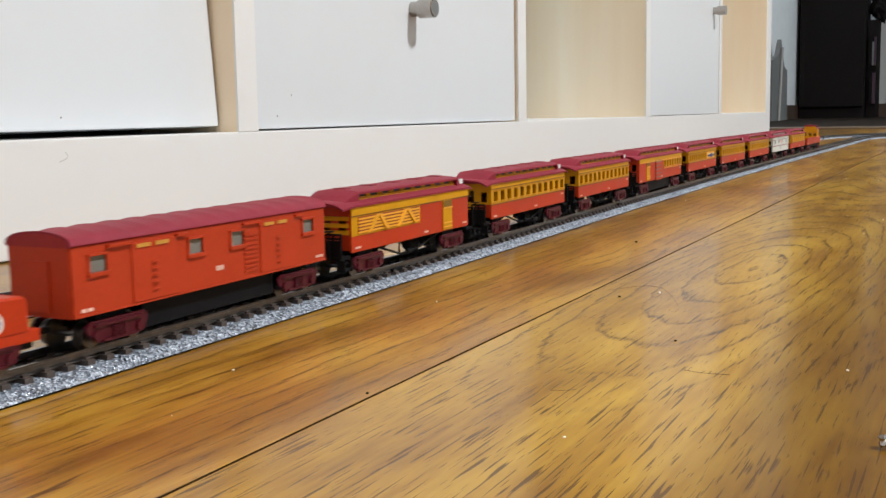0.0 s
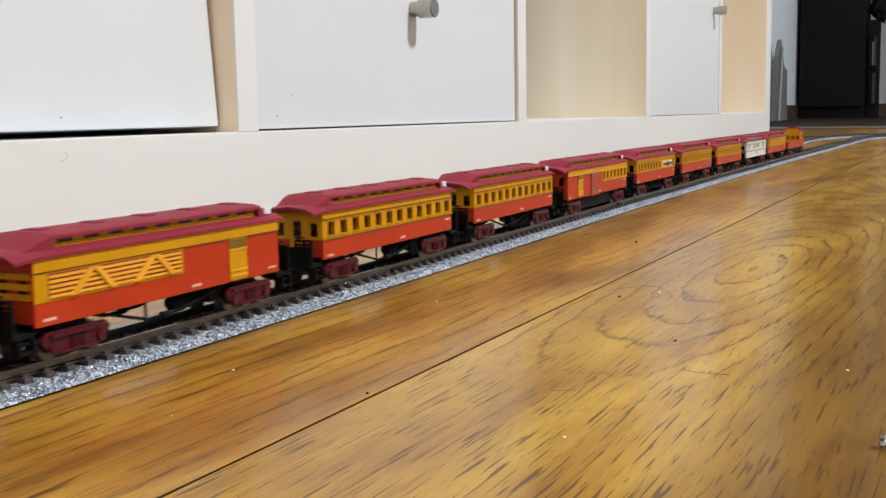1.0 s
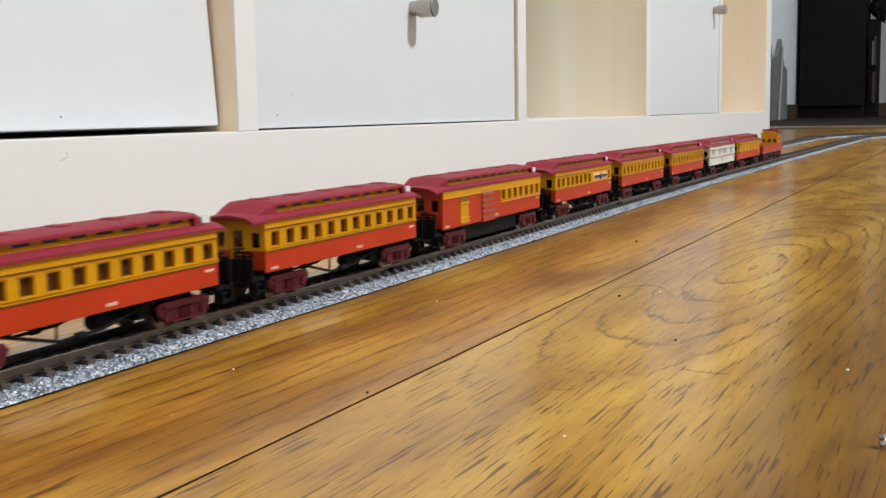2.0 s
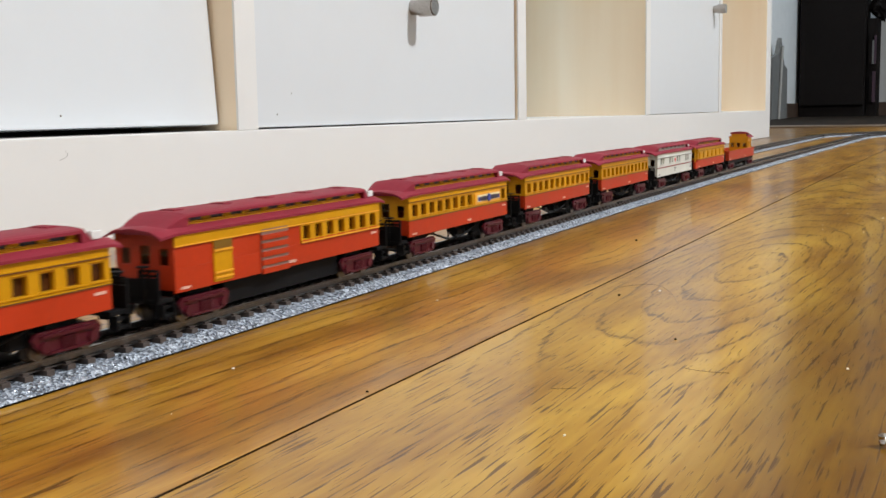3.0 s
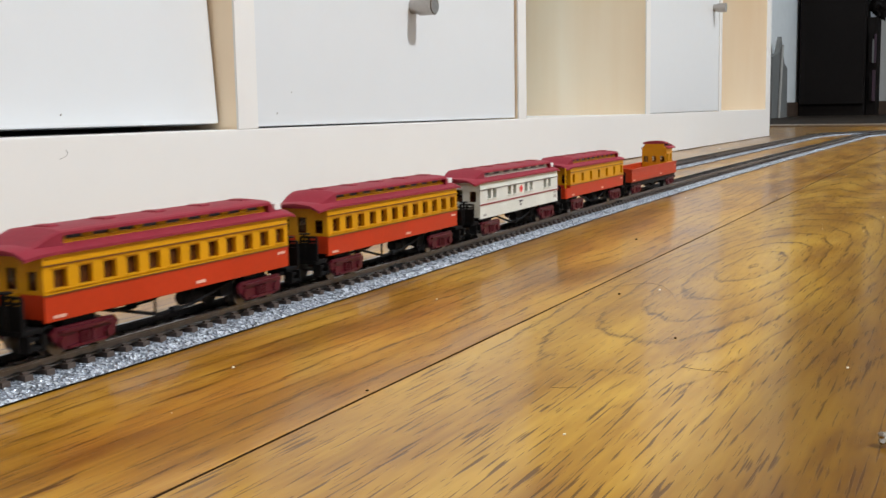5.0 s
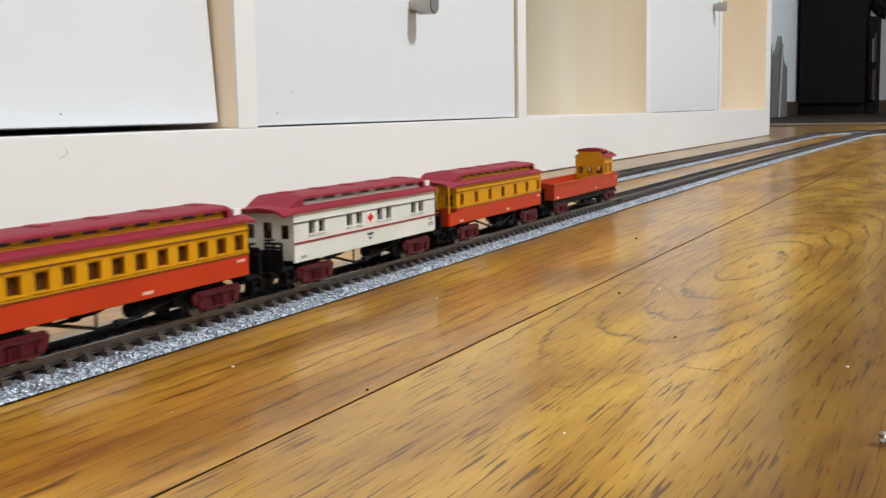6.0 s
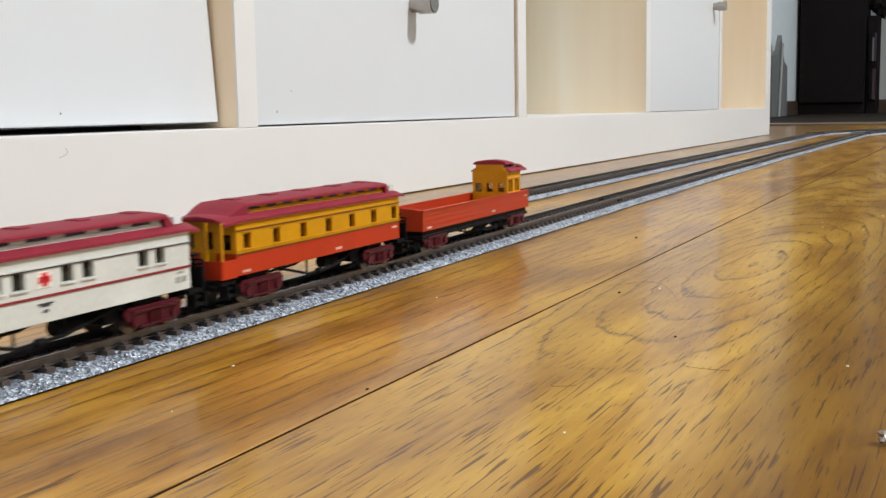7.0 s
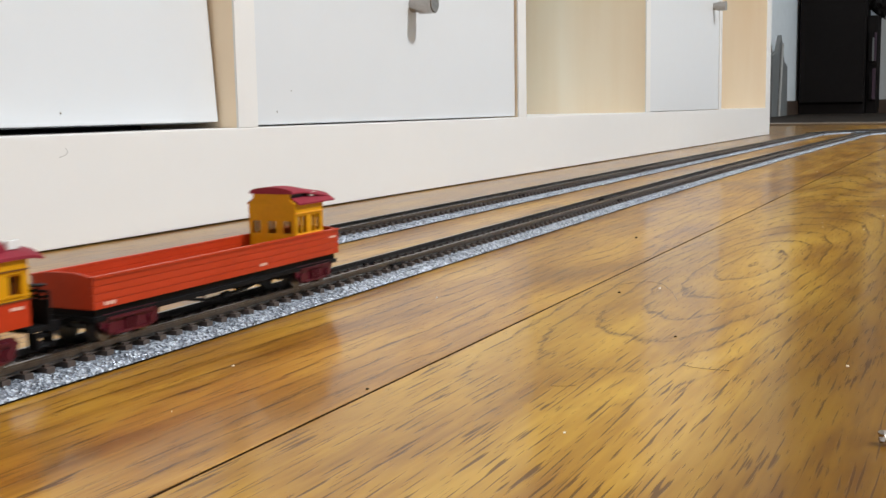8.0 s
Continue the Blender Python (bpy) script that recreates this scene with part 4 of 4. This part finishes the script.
    part("end_light", box(B(), mid + 0.0030, mid + 0.0052, -0.0066, -0.0056, zt + 0.0016, zt + 0.0028, 0.0002), CLEAR, hut, "small clear plastic end light")
    running_gear(c, L)
    cars.append((c, (xl + xr) / 2))


def even(L, n=12):
    return row(-L / 2 + 0.055 * L, L / 2 - 0.042 * L, n, 0.0037)


tender(0.083, 0.1510)
baggage_car(0.1598, 0.2533)
stock_car(0.2676, 0.3488)
coach(0.3702, 0.4528, "yellow and orange-red twelve-window model coach behind the slatted car", even(0.0826))
coach(0.4722, 0.5549, "yellow and orange-red twelve-window model coach ahead of the baggage coach", even(0.0827))
combine_car(0.5750, 0.6683)
Ls = 0.0823
coach(0.6878, 0.7701, "yellow and orange-red model coach with a white winged sign", row(-Ls / 2 + 0.055 * Ls, 0.078 * Ls, 8, 0.0037) + row(Ls / 2 - 0.045 * Ls, Ls / 2, 2, 0.0035)[:1], sign=True)
coach(0.7894, 0.8727, "yellow and orange-red twelve-window model coach behind the signed coach", even(0.0833))
coach(0.8922, 0.9769, "yellow and orange-red twelve-window model coach ahead of the white car", even(0.0847))
sanitary_car(0.9971, 1.0807)
coach(1.0983, 1.1817, "yellow and orange-red model observation coach with seven small windows", row(-0.0372, 0.0385, 7, 0.0031), apron=True)
gondola(1.1982, 1.2935)

# ---- shelf unit ----
PITCH, WALL_T, DEPTH = 0.3516, 0.016, 0.39
DIV0 = 0.4287             # left face of the first divider in view
Z_BOTTOM = 0.0441
LEFT_IN = DIV0 - 0.336
RIGHT_IN = DIV0 + 3 * PITCH + WALL_T + 0.336
shelf = thing("shelf_unit", "large white cube shelf unit with birch inside, standing on the floor", "shelf unit")
part("bottom_panel", box(B(), LEFT_IN - 0.038, RIGHT_IN + 0.038, SHELF_Y, SHELF_Y + DEPTH, 0.0007, Z_BOTTOM, 0.0008), LACQUER, shelf, "thick white bottom panel")
TOP = Z_BOTTOM + 5 * PITCH - WALL_T
part("top_panel", box(B(), LEFT_IN - 0.038, RIGHT_IN + 0.038, SHELF_Y, SHELF_Y + DEPTH, TOP, TOP + 0.038, 0.0008), LACQUER, shelf)
part("side_panel", box(B(), LEFT_IN - 0.038, LEFT_IN, SHELF_Y, SHELF_Y + DEPTH, Z_BOTTOM, TOP, 0.0008), LACQUER, shelf)
part("side_panel", box(B(), RIGHT_IN, RIGHT_IN + 0.038, SHELF_Y, SHELF_Y + DEPTH, Z_BOTTOM, TOP, 0.0008), LACQUER, shelf)
part("side_lining", box(B(), RIGHT_IN - 0.0015, RIGHT_IN, SHELF_Y + 0.0008, SHELF_Y + DEPTH, Z_BOTTOM, TOP), BIRCH, shelf, "birch veneer inner face")
for k in range(4):
    x = DIV0 + k * PITCH
    d = part("divider", box(B(), x + 0.0002, x + WALL_T - 0.0002, SHELF_Y + 0.0008, SHELF_Y + DEPTH, Z_BOTTOM, TOP), BIRCH, shelf, "birch veneer divider")
    part("edge_band", box(B(), x, x + WALL_T, SHELF_Y, SHELF_Y + 0.0012, Z_BOTTOM, TOP, 0.0003), LACQUER, d, "white front edge band")
for k in range(5):
    x0 = LEFT_IN + k * PITCH
    for j in range(1, 5):
        z = Z_BOTTOM + j * PITCH
        part("shelf_board", box(B(), x0, x0 + 0.336, SHELF_Y, SHELF_Y + DEPTH, z - WALL_T, z, 0.0005), LACQUER, shelf)
for px in (LEFT_IN - 0.02, DIV0 + PITCH, RIGHT_IN + 0.01):
    for py in (SHELF_Y + 0.03, SHELF_Y + DEPTH - 0.03):
        part("felt_pad", rod(B(), (px, py, 0.0), (px, py, 0.0009), 0.012, 14), GREYCLOTH, shelf)


def drawer(k, recess, gap, slack, label, tilt=0.0):
    """A two-drawer insert in the k-th cell: two fronts with a steel knob each, and their boxes."""
    x0, x1 = LEFT_IN + k * PITCH + 0.0025, LEFT_IN + k * PITCH + 0.3360 - slack
    y = SHELF_Y + recess
    for j in range(2):
        z0 = Z_BOTTOM + gap + 0.167 * j
        z1 = z0 + 0.163
        d = thing("drawer", label, "drawer", "drawers in the shelf unit")
        front = part("front", box(B(), x0, x1, y, y + 0.016, z0, z1, 0.0008), DRAWERWHITE, d)
        lean_in = Matrix.Translation((0, y, z0)) @ pose(0, 0, 0, tilt if j == 0 else 0.0) @ Matrix.Translation((0, -y, -z0))
        front.matrix_local = lean_in
        part("tray", box(B(), x0 + 0.012, x1 - 0.012, y + 0.017 + 0.17 * math.sin(radians(-tilt)), y + 0.34, z0 + 0.004, z1 - 0.03), LACQUER, d)
        if not gap < 0.0015:
            part("runner", box(B(), x0 + 0.02, x1 - 0.02, y + 0.03, y + 0.33, Z_BOTTOM, z0 + 0.004) if j == 0 else box(B(), x0 + 0.02, x1 - 0.02, y + 0.03, y + 0.33, z0 - 0.004, z0 + 0.004), BLACK, d)
        xm, zm = (x0 + x1) / 2 + 0.0008, z0 + 0.0700
        kb = B()
        rod(kb, (xm, y, zm), (xm, y - 0.010, zm), 0.0046, 24)
        rod(kb, (xm, y - 0.0055, zm), (xm, y - 0.0160, zm), 0.0058, 28)
        bmesh.ops.bevel(kb, geom=[e for e in kb.edges if abs(e.verts[0].co.y - e.verts[1].co.y) < 1e-6 and min(e.verts[0].co.y, e.verts[1].co.y) < y - 0.0155], offset=0.0008, segments=2, affect="EDGES")
        part("knob", kb, STEEL, d, "brushed steel cylindrical knob", True).matrix_local = lean_in


drawer(0, 0.0105, 0.0030, 0.0015, "white lacquered drawer pushed in deep, its front leaning inwards", -3.6)
drawer(1, 0.0026, 0.0009, 0.0012, "white lacquered drawer with a steel knob")
door_x0, door_x1 = LEFT_IN + 3 * PITCH + 0.0012, LEFT_IN + 3 * PITCH + 0.3345
cell_door = thing("cupboard_door", "white lacquered cupboard door with a steel knob", "door")
part("leaf", box(B(), door_x0, door_x1, SHELF_Y + 0.0005, SHELF_Y + 0.0165, Z_BOTTOM + 0.0006, Z_BOTTOM + 0.3345, 0.0008), DRAWERWHITE, cell_door)
kb = B()
rod(kb, (1.447, SHELF_Y + 0.0005, 0.1755), (1.447, SHELF_Y - 0.010, 0.1755), 0.0046, 24), rod(kb, (1.447, SHELF_Y - 0.005, 0.1755), (1.447, SHELF_Y - 0.0155, 0.1755), 0.0058, 28)
part("knob", kb, STEEL, cell_door, "brushed steel cylindrical knob", True)

# Unseen box, added so that its bounce cools the deep part of the cell's side.
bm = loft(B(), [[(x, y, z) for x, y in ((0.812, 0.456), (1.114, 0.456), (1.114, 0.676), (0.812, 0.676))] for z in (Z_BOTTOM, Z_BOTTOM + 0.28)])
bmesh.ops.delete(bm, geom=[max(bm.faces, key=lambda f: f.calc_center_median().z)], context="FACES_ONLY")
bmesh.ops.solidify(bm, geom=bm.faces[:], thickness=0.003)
storage_box = thing("storage_box", "unseen pale box added deep in the open cell for cool bounce", "box")
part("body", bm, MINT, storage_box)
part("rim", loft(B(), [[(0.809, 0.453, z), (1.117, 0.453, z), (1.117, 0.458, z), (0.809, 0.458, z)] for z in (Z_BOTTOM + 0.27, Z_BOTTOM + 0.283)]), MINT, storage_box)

# ---- far end of the room ----
cab = thing("tall_cabinet", "tall near-black wooden cabinet against the end wall", "cabinet")
part("body", box(B(), 4.875, 5.038, 0.445, 0.706, 0.0, 2.05, 0.004), UMBER, cab)
part("door", box(B(), 4.857, 4.874, 0.45, 0.703, 0.05, 2.03, 0.003), UMBER, cab)


def track_section(parent_label, group, length, n, fine):
    """A straight piece of roadbed track: granular bed, sleepers, two rails."""
    t = thing("track_section", parent_label, "model track", group)
    prof = [(-0.0125, 0.0005), (-0.0122, 0.0008), (-0.0114, 0.0010), (-0.0104, 0.0014), (-0.0092, 0.0016), (-0.0078, 0.0018), (-0.0045, 0.0018), (-0.0015, 0.0019),
            (0.0015, 0.0019), (0.0045, 0.0018), (0.0078, 0.0018), (0.0092, 0.0016), (0.0104, 0.0014), (0.0114, 0.0010), (0.0122, 0.0008), (0.0125, 0.0005)]
    m = int(length / fine)
    rng = random.Random(7)
    bm = B()
    rings = []
    for i in range(m + 1):
        x = -length / 2 + 0.00015 + (length - 0.0003) * i / m
        ring = []
        for j, (y, z) in enumerate(prof):
            k = 0.0002 if 0 < j < 15 else 0.0
            ring.append(bm.verts.new((x + (rng.uniform(-1, 1) * k if 0 < i < m else 0), y + rng.uniform(-1, 1) * k, z + rng.uniform(-1, 1) * k)))
        rings.append(ring)
    for a, b in zip(rings, rings[1:]):
        for j in range(15):
            bm.faces.new((a[j], b[j], b[j + 1], a[j + 1]))
    bm.faces.new(rings[0]), bm.faces.new(rings[-1][::-1])
    part("roadbed", bm, BALLAST, t, "silver-grey granular roadbed")
    # Black base that paints the thin shadow line below the roadbed edge.
    part("bed_base", box(B(), -length / 2 + 0.0002, length / 2 - 0.0002, -0.0121, 0.0121, 0.0, 0.0006), BLACK, t, "black base strip for the shadow line under the roadbed edge")
    for s in (-1, 1):
        bm = B()
        y = s * 0.00485
        pr = [(-0.0007, 0.0028), (0.0007, 0.0028), (0.0007, 0.0031), (0.00022, 0.0033), (0.00022, 0.0043), (0.00042, 0.0044), (0.00042, RAILTOP), (-0.00042, RAILTOP), (-0.00042, 0.0044), (-0.00022, 0.0043), (-0.00022, 0.0033), (-0.0007, 0.0031)]
        loft(bm, [[(x, y + a, z) for a, z in pr] for x in (-length / 2 + 0.0001, length / 2 - 0.0001)])
        part("rail", bm, RAIL, t, "brownish nickel rail")
    bm = B()
    box(bm, -0.0011, 0.0011, -0.0072, 0.0072, 0.0010, 0.0029, 0.0003)
    for s in (-1, 1):
        for o in (-1, 1):
            yy = s * 0.00485 + o * 0.0011
            box(bm, -0.0007, 0.0007, yy - 0.0004, yy + 0.0004, 0.0029, 0.0034)
    me = mesh_of("sleeper", bm, SLEEPER)
    for i in range(n):
        p = part("sleeper", me, SLEEPER, t)
        p.location.x = -length / 2 + length * (i + 0.5) / n
    for e in (-1, 1):
        part("rail_joiner", box(B(), min(e * length / 2, e * (length / 2 - 0.004)) , max(e * length / 2, e * (length / 2 - 0.004)), -0.0062, -0.0040, 0.0027, 0.0036), BLACK, t)
        part("rail_joiner", box(B(), min(e * length / 2, e * (length / 2 - 0.004)) , max(e * length / 2, e * (length / 2 - 0.004)), 0.0040, 0.0062, 0.0027, 0.0036), BLACK, t)
    return t


SEC = 0.248
J0 = 0.300                # a joint of the running track
master = track_section("straight model track with grey granular roadbed and brown sleepers", "track sections", SEC, 45, 0.0007)
master.matrix_world = track_pose(J0 - SEC / 2, 0.0, SEC / 2)
for k in list(range(-6, 0)) + list(range(1, 7)):
    copy_thing(master, track_pose(J0 - SEC / 2 + k * SEC, 0.0, SEC / 2))
T2_Y, T2_SLOPE = 0.2332, 0.0015
for k in range(-3, 6):
    x = 0.566 - SEC / 2 + k * SEC
    copy_thing(master, pose(x, T2_Y + T2_SLOPE * x, 0.0, 0, 0, math.degrees(T2_SLOPE)))



def curved_track(start, radius, degrees):
    """A piece of track that turns right from the pose start."""
    t = thing("curved_track_section", "curved model track with grey granular roadbed", "model track", "track sections", m=start)
    prof = [(-0.0125, 0.0), (-0.0112, 0.0010), (-0.0092, 0.0017), (0.0, 0.0018), (0.0092, 0.0017), (0.0112, 0.0010), (0.0125, 0.0)]

    def bend(u, y, z):
        a = radians(degrees) * u
        return ((radius + y) * math.sin(a), -radius + (radius + y) * math.cos(a), z)

    n = 40
    rng = random.Random(5)
    part("roadbed", loft(B(), [[bend(i / n, y, max(0, z + rng.uniform(-1, 1) * 0.0002 * (z > 0))) for y, z in prof] for i in range(n + 1)]), BALLAST, t, "silver-grey granular roadbed")
    for s in (-1, 1):
        pr = [(-0.0007, 0.0028), (0.0007, 0.0028), (0.0004, 0.0040), (0.0004, RAILTOP), (-0.0004, RAILTOP), (-0.0004, 0.0040)]
        part("rail", loft(B(), [[bend(i / n, s * 0.00485 + a, z) for a, z in pr] for i in range(n + 1)]), RAIL, t, "brownish nickel rail")
    me = bpy.data.meshes["sleeper"]
    k = int(radius * radians(degrees) / 0.0055)
    for i in range(k):
        p = part("sleeper", me, SLEEPER, t)
        p.location = bend((i + 0.5) / k, 0, 0)
        p.rotation_euler.z = -radians(degrees) * (i + 0.5) / k
    return start @ Matrix.Translation(bend(1, 0, 0)) @ pose(0, 0, 0, 0, 0, -degrees)


end1 = J0 + 6 * SEC
end2 = 0.566 + 5 * SEC
at1 = pose(end1, track_y(end1), 0.0, 0, 0, math.degrees(math.atan2(track_y(end1) - track_y(end1 - SEC), SEC)))
at2 = pose(end2, T2_Y + T2_SLOPE * end2, 0.0, 0, 0, math.degrees(T2_SLOPE))
for at in (at1, at2):
    clip = thing("rail_joint_clip", "black plastic clip at the joint of straight and curved track", "track clip", "track clips", m=at)
    part("bridge", box(B(), -0.0025, 0.0025, -0.0133, 0.0133, 0.0046, 0.0054, 0.0003), BLACK, clip)
    for s in (-1, 1):
        part("leg", box(B(), -0.0025, 0.0025, min(s * 0.0133, s * 0.0127), max(s * 0.0133, s * 0.0127), 0.0, 0.0046), BLACK, clip)
for k in range(2):
    at1 = curved_track(at1, 0.315, 45)
    at2 = curved_track(at2, 0.370, 45)

# door sill and the darker floor of the next room
DARKFLOOR = painted("dark_walnut_floor", (0.018, 0.012, 0.008), 0.7, 30.0, 0.3, spec=0.08)
SILLWOOD = painted("pale_sill_wood", (0.17, 0.115, 0.07), 0.4, 60.0, 0.2)
tagged(solid_thing("trim_sill", box(B(), 2.62, 2.78, SOUTH, NORTH, 0.0006, 0.0040, 0.0008), SILLWOOD, "pale wooden door sill across the floor", "sill"), kind="structure")
tagged(solid_thing("floor_next_room", box(B(), 2.78, EAST, SOUTH, NORTH - 0.013, 0.0006, 0.0030), DARKFLOOR, "dark walnut-coloured floor of the next room", "floor"), kind="structure")

# things at the far end, beside the cabinet
PLUM = painted("plum_cloth", (0.05, 0.025, 0.04), 0.8)
bookcase = thing("narrow_bookcase", "narrow near-black bookcase with a few books beside the cabinet", "bookcase")
part("body", box(B(), 4.885, 5.03, 0.402, 0.442, 0.0, 0.40, 0.003), UMBER, bookcase)
part("shelf_edge", box(B(), 4.880, 4.8845, 0.402, 0.442, 0.20, 0.212), UMBER, bookcase)
for y0, y1, z0, z1, m in ((0.406, 0.414, 0.215, 0.330, PLUM), (0.415, 0.421, 0.215, 0.310, GREYCLOTH), (0.422, 0.434, 0.215, 0.335, UMBER), (0.406, 0.418, 0.06, 0.185, PLUM), (0.420, 0.430, 0.06, 0.17, UMBER)):
    solid_thing("book", box(B(), 4.868, 4.884, y0, y1, z0, z1, 0.001), m, "dark closed book standing in the narrow bookcase", "book", "books in the bookcase")
# Dark clump of unknown kind, with a made-up crumpled surface.
bm = B()
bmesh.ops.create_icosphere(bm, subdivisions=4, radius=1.0)
for v in bm.verts:
    k = 1 + 0.5 * noise.noise(v.co * 2.2) + 0.3 * noise.noise(v.co * 5.0)
    v.co = Vector((4.95 + v.co.x * 0.04 * k, 0.400 + v.co.y * 0.036 * k, 0.46 + v.co.z * 0.062 * k))
solid_thing("folded_scarf", bm, UMBER, "crumpled dark clump on the narrow bookcase", "scarf")
tagged(solid_thing("trim_door_frame", box(B(), 5.00, 5.037, 0.22, 0.356, 0.0, 2.05, 0.003), SKIRT, "brown wooden door frame on the end wall", "door frame"), kind="structure")
# Grey stepped outline at the wall; its depth and bar are made up.
stepped_shape = thing("folded_stand", "grey stepped shape against the wall", "stand")
bm = B()
loft(bm, [[(x, y, z) for x, z in ((4.08, 0.0), (4.42, 0.0), (4.41, 0.19), (4.34, 0.205), (4.30, 0.25), (4.26, 0.30), (4.20, 0.24), (4.08, 0.22))] for y in (0.683, 0.698)])
part("cloth", bm, GREYCLOTH, stepped_shape)
part("bar", rod(B(), (4.20, 0.678, 0.0), (4.26, 0.678, 0.27), 0.005, 8), SCUFF, stepped_shape)

# scuffs on the shelf unit, dust and hairs on the floor
for px, pz, r in ((0.3176, 0.0368, 0.0005), (0.3150, 0.0372, 0.0003), (0.3272, 0.0521, 0.0004), (0.4562, 0.0210, 0.0005), (0.4646, 0.0513, 0.0006), (0.4779, 0.0618, 0.0004), (0.4292, 0.0596, 0.0005)):
    y = SHELF_Y + (0.0105 if px < 0.4 and pz > 0.05 else 0.0026 if px > 0.445 and pz > 0.045 else 0.0003)
    solid_thing("scuff_mark", rod(B(), (px, y + 0.0004, pz), (px + 0.0002, y - 0.00012, pz), r, 7), SCUFF, "small grey scuff mark on the white board", "scuff", "scuff marks")
bm = B()
rng = random.Random(21)
for i in range(150):
    x = rng.uniform(0.12, 1.6) ** 1.0
    y = rng.uniform(-0.12, 0.30)
    r = rng.uniform(0.0001, 0.00038)
    bmesh.ops.create_icosphere(bm, subdivisions=1, radius=r, matrix=Matrix.Translation((x, y, r * 0.4)) @ Matrix.Diagonal((1.6, 1, 0.6, 1)))
solid_thing("dust", bm, DUST, "pale dust flecks scattered on the floor", "dust", kind="stuff")
for x, y, r in ((0.2904, 0.0885, 0.0004), (0.4153, 0.1198, 0.0005), (0.1720, 0.1004, 0.0003), (0.2382, 0.0597, 0.0003)):
    bm = B()
    bmesh.ops.create_icosphere(bm, subdivisions=2, radius=r, matrix=Matrix.Translation((x, y, r * 0.5)) @ Matrix.Diagonal((1.3, 1, 0.6, 1)))
    solid_thing("crumb", bm, UMBER, "tiny dark crumb lying on the floor", "crumb", "crumbs")
HAIRS = (((0.3033, 0.0926), (0.3112, 0.0890), (0.3121, 0.0834), (0.2989, 0.0758), (0.2819, 0.0700)),
         ((0.2118, 0.0514), (0.2097, 0.0476), (0.2108, 0.0423)), ((0.1869, 0.0699), (0.1871, 0.0673), (0.1891, 0.0658)))
for knots in HAIRS:
    crv = bpy.data.curves.new("hair", "CURVE")
    crv.dimensions, crv.bevel_depth, crv.bevel_resolution = "3D", 0.00003, 1
    sp = crv.splines.new("NURBS")
    sp.points.add(len(knots) - 1)
    for p, (x, y) in zip(sp.points, knots):
        p.co = (x, y, 0.00012, 1)
    sp.use_endpoint_u, sp.order_u, sp.resolution_u = True, 3, 8
    crv.materials.append(SKIRT)
    tagged(new("hair", crv), "fine dark curved hair lying on the floor", "hair", "hairs")
crv = bpy.data.curves.new("scuff_mark", "CURVE")
crv.dimensions, crv.bevel_depth, crv.bevel_resolution = "3D", 0.00010, 1
sp = crv.splines.new("NURBS")
sp.points.add(3)
for p, (x, z) in zip(sp.points, ((0.3145, 0.0353), (0.3178, 0.0360), (0.3196, 0.0377), (0.3178, 0.0388))):
    p.co = (x, SHELF_Y, z, 1)
sp.use_endpoint_u, sp.order_u, sp.resolution_u = True, 3, 8
crv.materials.append(SCUFF)
tagged(new("scuff_mark", crv), "small hooked grey scuff on the white bottom panel", "scuff", "scuff marks")
bm = B()
rng = random.Random(9)
bmesh.ops.create_icosphere(bm, subdivisions=2, radius=0.0011)
for v in bm.verts:
    v.co *= rng.uniform(0.6, 1.25)
scrap = solid_thing("foil_scrap", bm, STEEL, "tiny crumpled scrap of silver foil on the floor", "scrap", m=pose(0.1728, 0.0115, 0.0013))

# ---- floor boards ----
floor = solid_thing("floor", box(B(), WEST, EAST, SOUTH, NORTH, -0.03, -0.0016), JOINT, "varnished oak board floor", "floor", kind="structure")
PW, PL = 0.150, 1.82
ROW0 = 0.0988
bm = B()
box(bm, -PL / 2 + 0.0003, PL / 2 - 0.0003, -PW / 2 + 0.00028, PW / 2 - 0.00028, -0.0015, 0.0, 0.0003)
board = mesh_of("board", bm, OAK)
board.materials.append(JOINT)
for p in board.polygons:
    p.material_index = 0 if p.normal.z > 0.4 else 1
board_heart, board_brown = board.copy(), board.copy()
board_heart.materials[0], board_brown.materials[0] = OAK_HEART, OAK_BROWN
rng = random.Random(11)
n0, n1 = int((ROW0 - SOUTH) / PW) + 1, int((NORTH - ROW0) / PW) + 1
for r in range(-n0, n1):
    yc = ROW0 + PW * (r + 0.5)
    off = {0: 0.75, -1: 0.62}.get(r, rng.uniform(0, PL))
    for k in range(-3, 6):
        x0, x1 = max(off + (k - 0.5) * PL, WEST), min(off + (k + 0.5) * PL, EAST)
        if x1 - x0 < 0.02:
            continue
        b = part("board", {0: board_brown, -1: board_heart}.get(r, board), OAK, floor)
        b.location = ((x0 + x1) / 2, yc, 0.0)
        b.scale.x = (x1 - x0) / PL


def motions():
    """The train's run along its track."""
    run = [(0.0, 0.0), (0.5, 0.0595), (1.0, 0.1178), (1.5, 0.1807), (2.0, 0.2468), (2.5, 0.3155), (3.0, 0.3845), (3.5, 0.4521), (4.0, 0.5136),
           (4.5, 0.5753), (5.0, 0.6372), (5.5, 0.6988), (6.0, 0.7587), (6.5, 0.8164), (7.0, 0.8849), (7.5, 0.9558), (8.0, 1.0330)]
    for c, x in cars:
        walk(c, [(t, track_pose(x - s)) for t, s in run])


motions()
